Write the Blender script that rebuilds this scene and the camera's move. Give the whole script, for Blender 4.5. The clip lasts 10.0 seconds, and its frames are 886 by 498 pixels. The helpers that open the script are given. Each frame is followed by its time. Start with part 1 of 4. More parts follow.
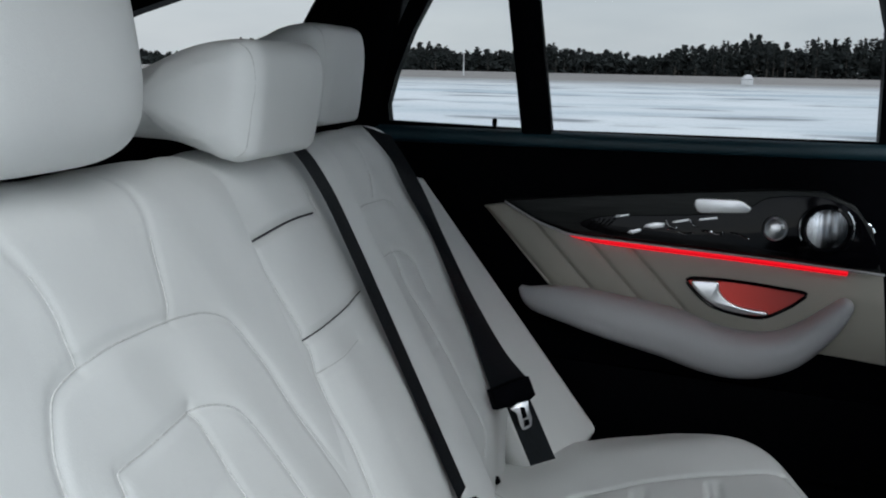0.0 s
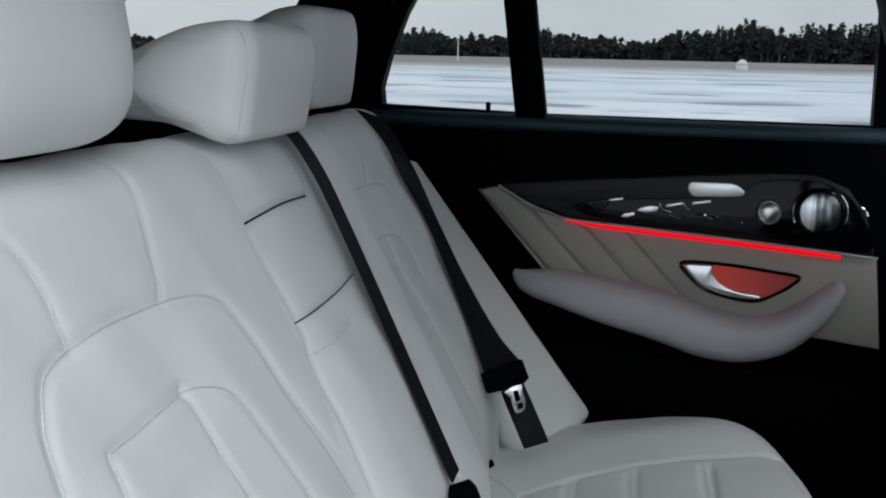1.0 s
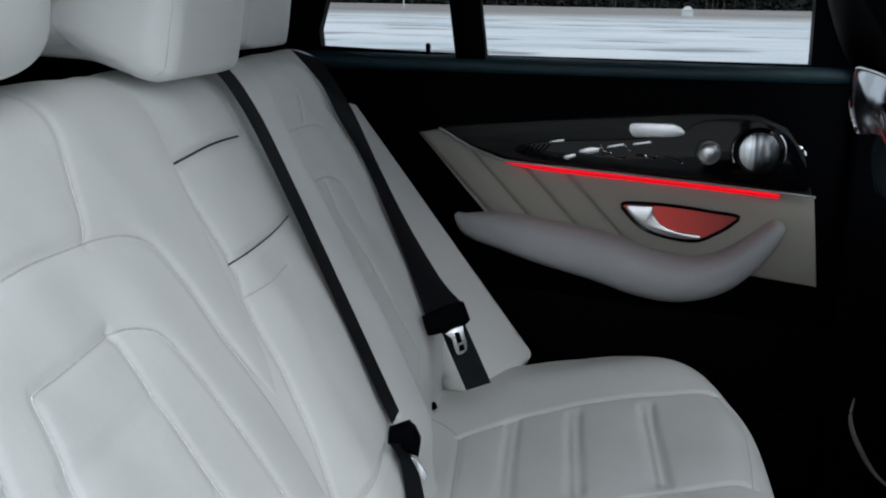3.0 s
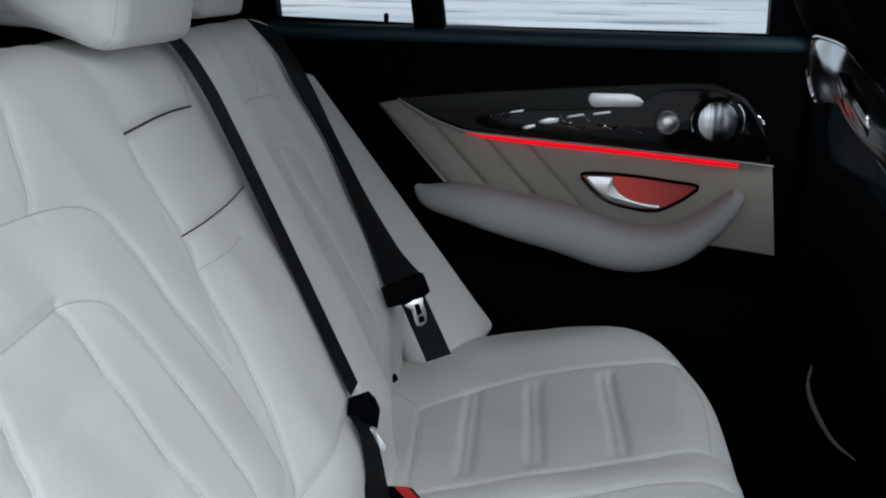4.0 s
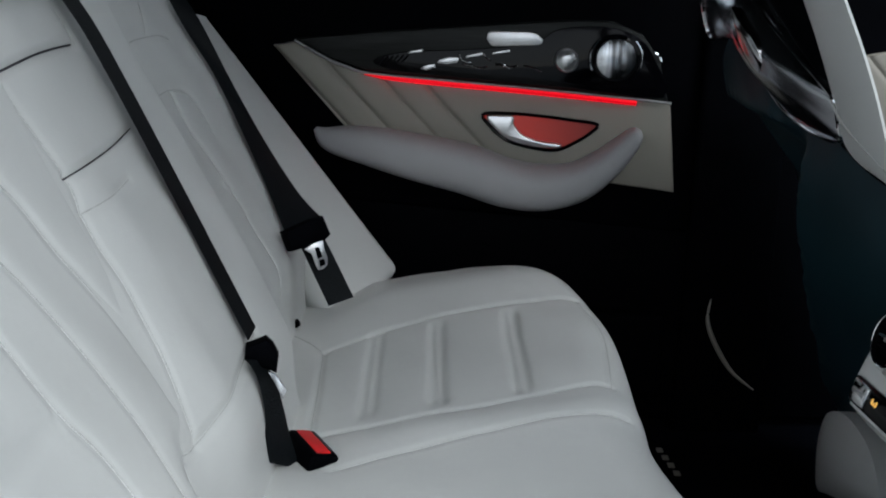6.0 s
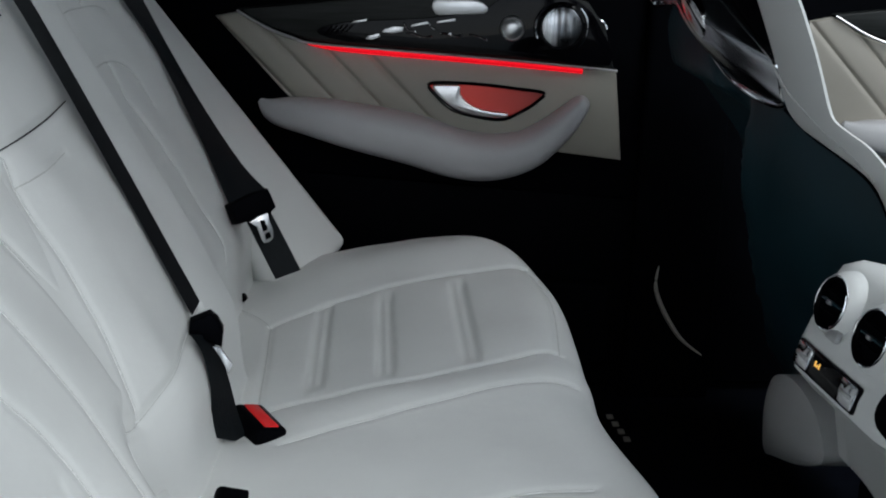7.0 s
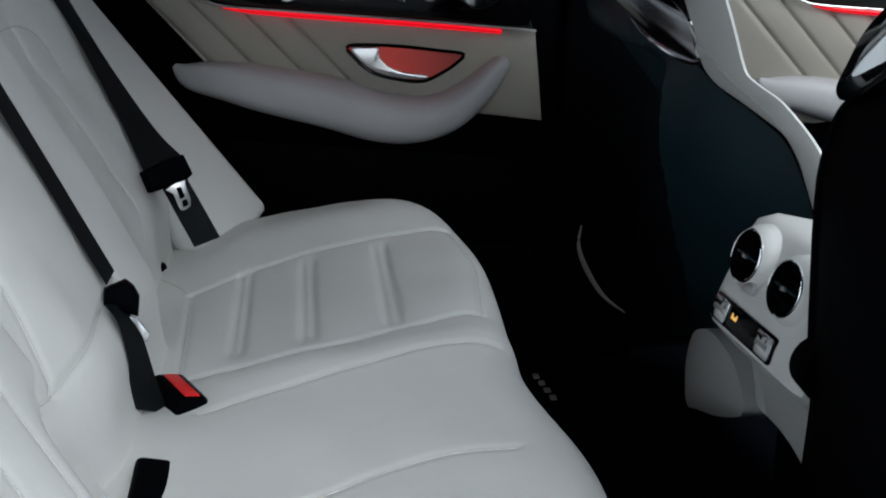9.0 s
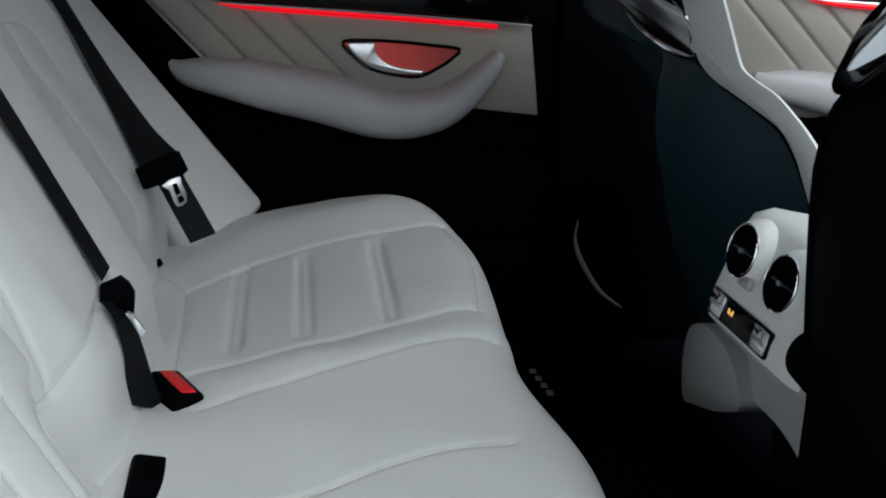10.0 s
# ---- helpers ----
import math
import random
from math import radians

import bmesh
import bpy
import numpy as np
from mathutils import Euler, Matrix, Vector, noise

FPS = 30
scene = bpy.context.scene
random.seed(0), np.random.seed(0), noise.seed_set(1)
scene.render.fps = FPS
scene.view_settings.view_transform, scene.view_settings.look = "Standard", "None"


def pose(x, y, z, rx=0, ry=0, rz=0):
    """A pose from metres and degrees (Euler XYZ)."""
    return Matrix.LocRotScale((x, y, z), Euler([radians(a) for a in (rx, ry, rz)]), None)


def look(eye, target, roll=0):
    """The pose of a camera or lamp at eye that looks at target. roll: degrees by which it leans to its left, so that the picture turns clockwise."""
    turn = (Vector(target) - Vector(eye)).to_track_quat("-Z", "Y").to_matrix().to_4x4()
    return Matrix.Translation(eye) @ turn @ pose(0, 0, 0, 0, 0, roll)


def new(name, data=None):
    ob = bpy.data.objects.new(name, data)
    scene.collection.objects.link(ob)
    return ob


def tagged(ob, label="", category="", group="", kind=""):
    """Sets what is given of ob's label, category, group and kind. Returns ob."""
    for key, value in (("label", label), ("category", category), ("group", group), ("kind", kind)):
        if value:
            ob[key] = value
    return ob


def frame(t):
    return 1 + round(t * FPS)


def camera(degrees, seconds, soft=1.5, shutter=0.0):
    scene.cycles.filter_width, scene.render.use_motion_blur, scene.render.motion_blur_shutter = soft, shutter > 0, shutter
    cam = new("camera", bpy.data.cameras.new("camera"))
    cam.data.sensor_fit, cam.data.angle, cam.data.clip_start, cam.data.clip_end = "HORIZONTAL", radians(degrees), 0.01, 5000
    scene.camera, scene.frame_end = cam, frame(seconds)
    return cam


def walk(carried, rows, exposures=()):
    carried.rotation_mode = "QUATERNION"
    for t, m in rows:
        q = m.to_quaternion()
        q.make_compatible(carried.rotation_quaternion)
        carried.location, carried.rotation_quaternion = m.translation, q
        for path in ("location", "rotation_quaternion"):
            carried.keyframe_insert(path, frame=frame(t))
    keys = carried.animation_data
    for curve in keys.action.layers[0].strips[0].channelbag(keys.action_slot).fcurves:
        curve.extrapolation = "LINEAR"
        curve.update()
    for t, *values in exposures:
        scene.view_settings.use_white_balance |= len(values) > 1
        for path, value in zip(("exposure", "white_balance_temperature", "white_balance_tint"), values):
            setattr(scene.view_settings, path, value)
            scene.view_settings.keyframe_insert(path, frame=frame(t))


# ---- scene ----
cam = camera(42.8, 10.0, soft=2.0)
PATH = [
    (0, (0.232, -0.505, 1.114), (-0.162, 1.43, 0.796), 1.2),
    (0.5, (0.233, -0.505, 1.113), (-0.159, 1.429, 0.789), 1.2),
    (1, (0.233, -0.503, 1.111), (-0.15, 1.43, 0.768), 1.2),
    (1.5, (0.234, -0.5, 1.109), (-0.133, 1.432, 0.745), 1.2),
    (2, (0.237, -0.497, 1.107), (-0.107, 1.435, 0.723), 1.2),
    (2.5, (0.24, -0.495, 1.103), (-0.077, 1.437, 0.697), 1.1),
    (4, (0.248, -0.485, 1.095), (0.024, 1.446, 0.622), 1.0),
    (4.5, (0.251, -0.481, 1.092), (0.067, 1.448, 0.598), 1.0),
    (5, (0.255, -0.479, 1.091), (0.11, 1.448, 0.574), 0.9),
    (5.5, (0.257, -0.475, 1.087), (0.154, 1.449, 0.548), 0.9),
    (6.8, (0.269, -0.471, 1.077), (0.267, 1.44, 0.486), 0.6),
    (7, (0.269, -0.467, 1.077), (0.287, 1.44, 0.475), 0.6),
    (7.5, (0.272, -0.466, 1.075), (0.331, 1.435, 0.457), 0.5),
    (8, (0.276, -0.464, 1.074), (0.373, 1.43, 0.441), 0.4),
    (8.5, (0.278, -0.462, 1.072), (0.404, 1.425, 0.423), 0.4),
    (9, (0.279, -0.462, 1.071), (0.421, 1.421, 0.413), 0.4),
    (9.5, (0.28, -0.462, 1.071), (0.427, 1.42, 0.409), 0.3),
    (10, (0.28, -0.461, 1.071), (0.427, 1.419, 0.405), 0.3),
]
walk(cam, [(t, look(eye, target, roll)) for t, eye, target, roll in PATH])

# ---- light: overcast winter sky over snow ----
scene.view_settings.exposure = -0.42
world = bpy.data.worlds.new("overcast_sky")
scene.world = world
world.use_nodes = True
wn, wl = world.node_tree.nodes, world.node_tree.links
wn.clear()
w_out = wn.new("ShaderNodeOutputWorld")
w_bg = wn.new("ShaderNodeBackground")
w_sky = wn.new("ShaderNodeTexSky")
w_sky.sky_type, w_sky.sun_disc = "NISHITA", False
w_sky.sun_elevation, w_sky.sun_rotation = radians(40), radians(165)
w_tc = wn.new("ShaderNodeTexCoord")
w_map = wn.new("ShaderNodeMapping")
w_map.inputs["Scale"].default_value = (1.5, 1.5, 6.0)
w_noise = wn.new("ShaderNodeTexNoise")
w_noise.inputs["Scale"].default_value, w_noise.inputs["Detail"].default_value = 2.2, 5.0
w_ramp = wn.new("ShaderNodeValToRGB")
w_ramp.color_ramp.elements[0].position, w_ramp.color_ramp.elements[0].color = 0.32, (8.6, 9.7, 10.8, 1)
w_ramp.color_ramp.elements[1].position, w_ramp.color_ramp.elements[1].color = 0.68, (11.2, 12.2, 13.0, 1)
w_mix = wn.new("ShaderNodeMix")
w_mix.data_type = "RGBA"
w_mix.inputs["Factor"].default_value = 0.85
w_bg.inputs["Strength"].default_value = 0.075
wl.new(w_tc.outputs["Generated"], w_map.inputs["Vector"])
wl.new(w_map.outputs["Vector"], w_noise.inputs["Vector"])
wl.new(w_noise.outputs["Fac"], w_ramp.inputs["Fac"])
wl.new(w_sky.outputs["Color"], w_mix.inputs["A"])
wl.new(w_ramp.outputs["Color"], w_mix.inputs["B"])
w_dot = wn.new("ShaderNodeVectorMath")
w_dot.operation = "DOT_PRODUCT"
w_dot.inputs[1].default_value = (0.28, -0.70, 0.66)
w_glow = wn.new("ShaderNodeMapRange")
w_glow.interpolation_type = "SMOOTHSTEP"
for key, value in (("From Min", -0.1), ("From Max", 1.0), ("To Min", 1.0), ("To Max", 2.8)):
    w_glow.inputs[key].default_value = value
w_mul = wn.new("ShaderNodeVectorMath")
w_mul.operation = "SCALE"
wl.new(w_tc.outputs["Generated"], w_dot.inputs[0])
wl.new(w_dot.outputs["Value"], w_glow.inputs["Value"])
wl.new(w_mix.outputs["Result"], w_mul.inputs["Vector"])
wl.new(w_glow.outputs["Result"], w_mul.inputs["Scale"])
wl.new(w_mul.outputs["Vector"], w_bg.inputs["Color"])
wl.new(w_bg.outputs["Background"], w_out.inputs["Surface"])

sun_data = bpy.data.lights.new("sun", "SUN")
sun_data.energy, sun_data.angle, sun_data.color = 2.25, radians(42), (0.93, 0.98, 1.0)
sun = new("sun", sun_data)
sun.matrix_world = look((1.9, -2.9, 4.2), (0.0, 0.2, 0.8))


# ---- materials ----
def material(name, colour, rough=0.5, metal=0.0, vary=0.08, scale=8.0, grain=0.0, grain_scale=600.0, coat=0.0, stretch=(1, 1, 1), spec=0.5, second=None, crumple=0.0):
    """A surface with large soft variation and a fine grained relief."""
    m = bpy.data.materials.new(name)
    m.use_nodes = True
    n, l = m.node_tree.nodes, m.node_tree.links
    b = n["Principled BSDF"]
    b.inputs["Metallic"].default_value, b.inputs["Coat Weight"].default_value = metal, coat
    b.inputs["Specular IOR Level"].default_value = spec
    tc = n.new("ShaderNodeTexCoord")
    mp = n.new("ShaderNodeMapping")
    mp.inputs["Scale"].default_value = stretch
    l.new(tc.outputs["Object"], mp.inputs["Vector"])
    nz = n.new("ShaderNodeTexNoise")
    nz.inputs["Scale"].default_value, nz.inputs["Detail"].default_value = scale, 6.0
    l.new(mp.outputs["Vector"], nz.inputs["Vector"])
    rp = n.new("ShaderNodeValToRGB")
    lo = [c * (1 - vary) for c in colour]
    hi = second or [min(1.0, c * (1 + vary)) for c in colour]
    rp.color_ramp.elements[0].position, rp.color_ramp.elements[0].color = 0.3, (*lo, 1)
    rp.color_ramp.elements[1].position, rp.color_ramp.elements[1].color = 0.7, (*hi, 1)
    l.new(nz.outputs["Fac"], rp.inputs["Fac"])
    l.new(rp.outputs["Color"], b.inputs["Base Color"])
    rr = n.new("ShaderNodeMapRange")
    rr.inputs["To Min"].default_value, rr.inputs["To Max"].default_value = max(0.02, rough - 0.06), min(1.0, rough + 0.06)
    l.new(nz.outputs["Fac"], rr.inputs["Value"])
    l.new(rr.outputs["Result"], b.inputs["Roughness"])
    if grain:
        g = n.new("ShaderNodeTexVoronoi")
        g.inputs["Scale"].default_value = grain_scale
        l.new(tc.outputs["Object"], g.inputs["Vector"])
        bp = n.new("ShaderNodeBump")
        bp.inputs["Strength"].default_value, bp.inputs["Distance"].default_value = grain, 0.0006
        l.new(g.outputs["Distance"], bp.inputs["Height"])
        l.new(bp.outputs["Normal"], b.inputs["Normal"])
        if crumple:
            z2 = n.new("ShaderNodeTexNoise")
            z2.inputs["Scale"].default_value, z2.inputs["Detail"].default_value = 26.0, 4.0
            l.new(tc.outputs["Object"], z2.inputs["Vector"])
            b2 = n.new("ShaderNodeBump")
            b2.inputs["Strength"].default_value, b2.inputs["Distance"].default_value = crumple, 0.004
            l.new(z2.outputs["Fac"], b2.inputs["Height"])
            l.new(b2.outputs["Normal"], bp.inputs["Normal"])
    return m


def glowing(name, colour, strength):
    m = bpy.data.materials.new(name)
    m.use_nodes = True
    b = m.node_tree.nodes["Principled BSDF"]
    b.inputs["Base Color"].default_value = (*[0.4 * c for c in colour], 1)
    b.inputs["Emission Color"].default_value = (*colour, 1)
    b.inputs["Emission Strength"].default_value = strength
    b.inputs["Roughness"].default_value = 0.4
    return m


LEATHER = material("cream_leather", (0.66, 0.665, 0.65), 0.48, crumple=0.22, vary=0.05, scale=5, grain=0.14, grain_scale=1100)
ARM = material("grey_beige_armrest_leather", (0.38, 0.375, 0.38), 0.5, vary=0.06, scale=7, grain=0.35, grain_scale=900)
LEATHER_DOOR = material("beige_door_leather", (0.27, 0.25, 0.215), 0.52, vary=0.06, scale=7, grain=0.35, grain_scale=900)
THREAD = material("grey_stitching", (0.52, 0.52, 0.505), 0.8, vary=0.2, scale=400)
GROOVE = material("shaded_beige_seam", (0.205, 0.19, 0.165), 0.8, vary=0.1)
GAP_SHADE = material("painted_gap_shade", (0.03, 0.03, 0.035), 0.9)
WEB = material("black_webbing", (0.007, 0.010, 0.013), 0.6, vary=0.3, scale=60, grain=0.6, grain_scale=500, stretch=(1, 6, 1), spec=0.3)
BLACK = material("black_soft_plastic", (0.0012, 0.0014, 0.0022), 0.6, vary=0.25, scale=30, grain=0.5, grain_scale=500, spec=0.015)
CARPET = material("black_carpet", (0.002, 0.0026, 0.0045), 0.95, vary=0.5, scale=200, grain=1.0, grain_scale=700, spec=0.02)
SHELL = material("dark_blue_black_leather", (0.008, 0.029, 0.039), 0.45, vary=0.2, scale=12, grain=0.4, grain_scale=700, spec=0.35)
GLOSS = material("piano_black", (0.002, 0.002, 0.003), 0.06, vary=0.2, spec=0.12)
WOOD = material("dark_grey_open_pore_wood", (0.012, 0.0135, 0.013), 0.45, spec=0.2, vary=0.5, scale=14, stretch=(1, 1, 18))
CHROME = material("chrome", (0.75, 0.76, 0.78), 0.12, metal=1.0, vary=0.05, scale=20)
# stretched colour stripes stand in for reflected window streaks on the metal
STREAKED_STEEL = material("steel_painted_reflections", (0.40, 0.41, 0.43), 0.22, metal=1.0, vary=0.75, scale=9, stretch=(14, 1, 0.6))
SMOKED = material("smoked_chrome", (0.62, 0.65, 0.70), 0.2, metal=1.0, vary=0.2, scale=9, stretch=(1, 3, 1))
SATIN = material("satin_silver", (0.62, 0.62, 0.63), 0.3, metal=1.0, vary=0.06, scale=40)
RED = material("red_plastic", (0.75, 0.01, 0.012), 0.35, vary=0.1, scale=60)
STRIP = glowing("red_ambient_light", (1.0, 0.0, 0.012), 1.02)
# own emission, fading along x, stands for red light falling into the recess
BOWL_GLOW = glowing("red_bowl_painted_light", (0.55, 0.04, 0.03), 0.25)
bn, bl = BOWL_GLOW.node_tree.nodes, BOWL_GLOW.node_tree.links
b_tc, b_sep, b_map = bn.new("ShaderNodeTexCoord"), bn.new("ShaderNodeSeparateXYZ"), bn.new("ShaderNodeMapRange")
bl.new(b_tc.outputs["Object"], b_sep.inputs["Vector"])
bl.new(b_sep.outputs["X"], b_map.inputs["Value"])
for key, value in (("From Min", 0.33), ("From Max", 0.435), ("To Min", 0.42), ("To Max", 0.06)):
    b_map.inputs[key].default_value = value
bl.new(b_map.outputs["Result"], bn["Principled BSDF"].inputs["Emission Strength"])
AMBER = glowing("amber_display_digits", (1.0, 0.55, 0.12), 1.2)


# ---- mesh helpers ----
def link(name, bm, mat, parent=None, label="", smooth=True):
    me = bpy.data.meshes.new(name)
    bm.normal_update()
    bm.to_mesh(me)
    bm.free()
    me.materials.append(mat)
    if smooth:
        me.polygons.foreach_set("use_smooth", [True] * len(me.polygons))
        me.set_sharp_from_angle(angle=radians(42))
    ob = new(name, me)
    ob.parent = parent
    return tagged(ob, label)


part = link


def thing(name, label, category, group="", kind=""):
    ob = new(name)
    ob.empty_display_size = 0.05
    return tagged(ob, label, category, group, kind)


def smooth_line(pts, n=8, closed=False):
    """Catmull-Rom through the points."""
    p = [Vector(q) for q in pts]
    out, m = [], len(p)
    for i in range(m if closed else m - 1):
        if closed:
            a, b, c, d = p[i - 1], p[i], p[(i + 1) % m], p[(i + 2) % m]
        else:
            a, b, c, d = p[max(i - 1, 0)], p[i], p[i + 1], p[min(i + 2, m - 1)]
        for k in range(n):
            t = k / n
            out.append(0.5 * (2 * b + (c - a) * t + (2 * a - 5 * b + 4 * c - d) * t * t + (3 * b - a - 3 * c + d) * t ** 3))
    if not closed:
        out.append(p[-1])
    return out


def plate(outline, y, depth, bevel=0.003, n=0, segs=2):
    """A plate in the x-z plane whose face towards -y lies at y; depth goes to +y; the front rim is rounded."""
    pts = smooth_line([(a, 0, b) for a, b in outline], n, True) if n else [Vector((a, 0, b)) for a, b in outline]
    bm = bmesh.new()
    fr = [bm.verts.new((p.x, y, p.z)) for p in pts]
    bk = [bm.verts.new((p.x, y + depth, p.z)) for p in pts]
    f = bm.faces.new(fr)
    bm.faces.new(bk[::-1])
    m = len(pts)
    for i in range(m):
        bm.faces.new((fr[i], bk[i], bk[(i + 1) % m], fr[(i + 1) % m]))
    bmesh.ops.recalc_face_normals(bm, faces=bm.faces)
    if bevel:
        edges = [e for e in bm.edges if e.verts[0] in fr and e.verts[1] in fr]
        bmesh.ops.bevel(bm, geom=edges, offset=bevel, segments=segs, affect="EDGES", profile=0.5)
    return bm


def box(x0, x1, y0, y1, z0, z1, bevel=0.004, segs=2):
    bm = bmesh.new()
    bmesh.ops.create_cube(bm, size=1.0)
    for v in bm.verts:
        v.co = Vector(((x0 + x1) / 2 + v.co.x * (x1 - x0), (y0 + y1) / 2 + v.co.y * (y1 - y0), (z0 + z1) / 2 + v.co.z * (z1 - z0)))
    if bevel:
        bmesh.ops.bevel(bm, geom=bm.edges[:], offset=bevel, segments=segs, affect="EDGES", profile=0.5)
    return bm


def tube(pts, radius, sides=8, squash=None):
    """A rod along the points; radius may be a list."""
    bm = bmesh.new()
    pts = [Vector(p) for p in pts]
    rings = []
    up = Vector((0, 0, 1))
    for i, p in enumerate(pts):
        d = (pts[min(i + 1, len(pts) - 1)] - pts[max(i - 1, 0)]).normalized()
        u = d.cross(up)
        u = u.normalized() if u.length > 1e-4 else Vector((1, 0, 0))
        w = u.cross(d)
        r = radius[i] if isinstance(radius, (list, tuple)) else radius
        rings.append([bm.verts.new(p + r * (math.cos(a) * u + math.sin(a) * w)) for a in (2 * math.pi * k / sides for k in range(sides))])
    for a, b in zip(rings, rings[1:]):
        for k in range(sides):
            bm.faces.new((a[k], a[(k + 1) % sides], b[(k + 1) % sides], b[k]))
    bm.faces.new(rings[0][::-1])
    bm.faces.new(rings[-1])
    bmesh.ops.recalc_face_normals(bm, faces=bm.faces)
    return bm


def lathe(profile, m, sides=40):
    """Turns (radius, height) about z and lays the result at the pose m."""
    bm = bmesh.new()
    rings = []
    for r, h in profile:
        if r < 1e-6:
            rings.append([bm.verts.new(m @ Vector((0, 0, h)))])
        else:
            rings.append([bm.verts.new(m @ Vector((r * math.cos(a), r * math.sin(a), h))) for a in (2 * math.pi * k / sides for k in range(sides))])
    for a, b in zip(rings, rings[1:]):
        for k in range(sides):
            j = (k + 1) % sides
            if len(a) == 1 and len(b) > 1:
                bm.faces.new((a[0], b[k], b[j]))
            elif len(b) == 1 and len(a) > 1:
                bm.faces.new((a[k], a[j], b[0]))
            elif len(a) > 1:
                bm.faces.new((a[k], a[j], b[j], b[k]))
    bmesh.ops.recalc_face_normals(bm, faces=bm.faces)
    return bm


def grid_mesh(xyz):
    """A quad sheet from an array of shape (rows, columns, 3)."""
    r, c = xyz.shape[:2]
    bm = bmesh.new()
    vs = [bm.verts.new(p) for p in xyz.reshape(-1, 3)]
    for i in range(r - 1):
        for j in range(c - 1):
            k = i * c + j
            bm.faces.new((vs[k], vs[k + 1], vs[k + c + 1], vs[k + c]))
    return bm


def ramp(v, a, b):
    t = np.clip((v - a) / (b - a), 0, 1)
    return t * t * (3 - 2 * t)


def line_distance(u, v, pts, n=6):
    """Distance of every (u, v) from a smooth line through pts."""
    q = smooth_line([(a, b, 0) for a, b in pts], n) if n else [Vector((a, b, 0)) for a, b in pts]
    best = np.full(u.shape, 9.0)
    for a, b in zip(q, q[1:]):
        dx, dy = b.x - a.x, b.y - a.y
        t = np.clip(((u - a.x) * dx + (v - a.y) * dy) / (dx * dx + dy * dy + 1e-12), 0, 1)
        best = np.minimum(best, np.hypot(u - a.x - t * dx, v - a.y - t * dy))
    return best


def seam(d, depth=0.004, width=0.0035, puff=0.006, reach=0.03):
    """A stitched groove: a sharp valley and the padding that swells beside it."""
    depth, puff = depth * 0.45, puff * 0.24
    d = np.sqrt(d * d + 6e-6) - 0.00245
    return -depth * np.exp(-(d / width) ** 2) - puff * np.exp(-d / reach)


def thick(ob, t):
    m = ob.modifiers.new("thickness", "SOLIDIFY")
    m.thickness, m.offset = t, -1
    return ob


# ---- outdoors ----
def snow_material():
    m = bpy.data.materials.new("snowy_ground")
    m.use_nodes = True
    n, l = m.node_tree.nodes, m.node_tree.links
    b = n["Principled BSDF"]
    tc = n.new("ShaderNodeTexCoord")
    sep = n.new("ShaderNodeSeparateXYZ")
    l.new(tc.outputs["Object"], sep.inputs["Vector"])

    def streaks(scale, stretch, lo, hi):
        mp = n.new("ShaderNodeMapping")
        mp.inputs["Scale"].default_value = stretch
        l.new(tc.outputs["Object"], mp.inputs["Vector"])
        z = n.new("ShaderNodeTexNoise")
        z.inputs["Scale"].default_value, z.inputs["Detail"].default_value = scale, 6.0
        l.new(mp.outputs["Vector"], z.inputs["Vector"])
        r = n.new("ShaderNodeMapRange")
        r.inputs["From Min"].default_value, r.inputs["From Max"].default_value = lo, hi
        l.new(z.outputs["Fac"], r.inputs["Value"])
        return r.outputs["Result"]

    def mix(fac, a, c):
        x = n.new("ShaderNodeMix")
        x.data_type = "RGBA"
        l.new(fac, x.inputs["Factor"])
        for s, val in (("A", a), ("B", c)):
            if isinstance(val, tuple):
                x.inputs[s].default_value = val
            else:
                l.new(val, x.inputs[s])
        return x.outputs["Result"]

    snow = mix(streaks(0.14, (0.8, 0.5, 1), 0.3, 0.7), (0.37, 0.40, 0.43, 1), (0.48, 0.50, 0.52, 1))
    wet = mix(streaks(0.16, (0.35, 0.8, 1), 0.50, 0.62), snow, (0.27, 0.32, 0.36, 1))
    stubble = mix(streaks(0.34, (0.5, 0.8, 1), 0.575, 0.64), wet, (0.15, 0.165, 0.18, 1))
    far = n.new("ShaderNodeMapRange")
    far.inputs["From Min"].default_value, far.inputs["From Max"].default_value = 55.0, 125.0
    l.new(sep.outputs["Y"], far.inputs["Value"])
    brk = n.new("ShaderNodeMath")
    brk.operation, brk.use_clamp = "MULTIPLY_ADD", True
    l.new(streaks(0.05, (0.3, 1, 1), 0.3, 0.7), brk.inputs[0])
    brk.inputs[1].default_value = 0.5
    l.new(far.outputs["Result"], brk.inputs[2])
    fld = n.new("ShaderNodeMath")
    fld.operation = "MULTIPLY"
    l.new(brk.outputs["Value"], fld.inputs[0])
    l.new(far.outputs["Result"], fld.inputs[1])
    reeds = mix(streaks(0.08, (0.2, 1, 1), 0.35, 0.7), (0.085, 0.08, 0.075, 1), (0.19, 0.175, 0.17, 1))
    l.new(mix(fld.outputs["Value"], stubble, reeds), b.inputs["Base Color"])
    b.inputs["Roughness"].default_value = 0.75
    return m


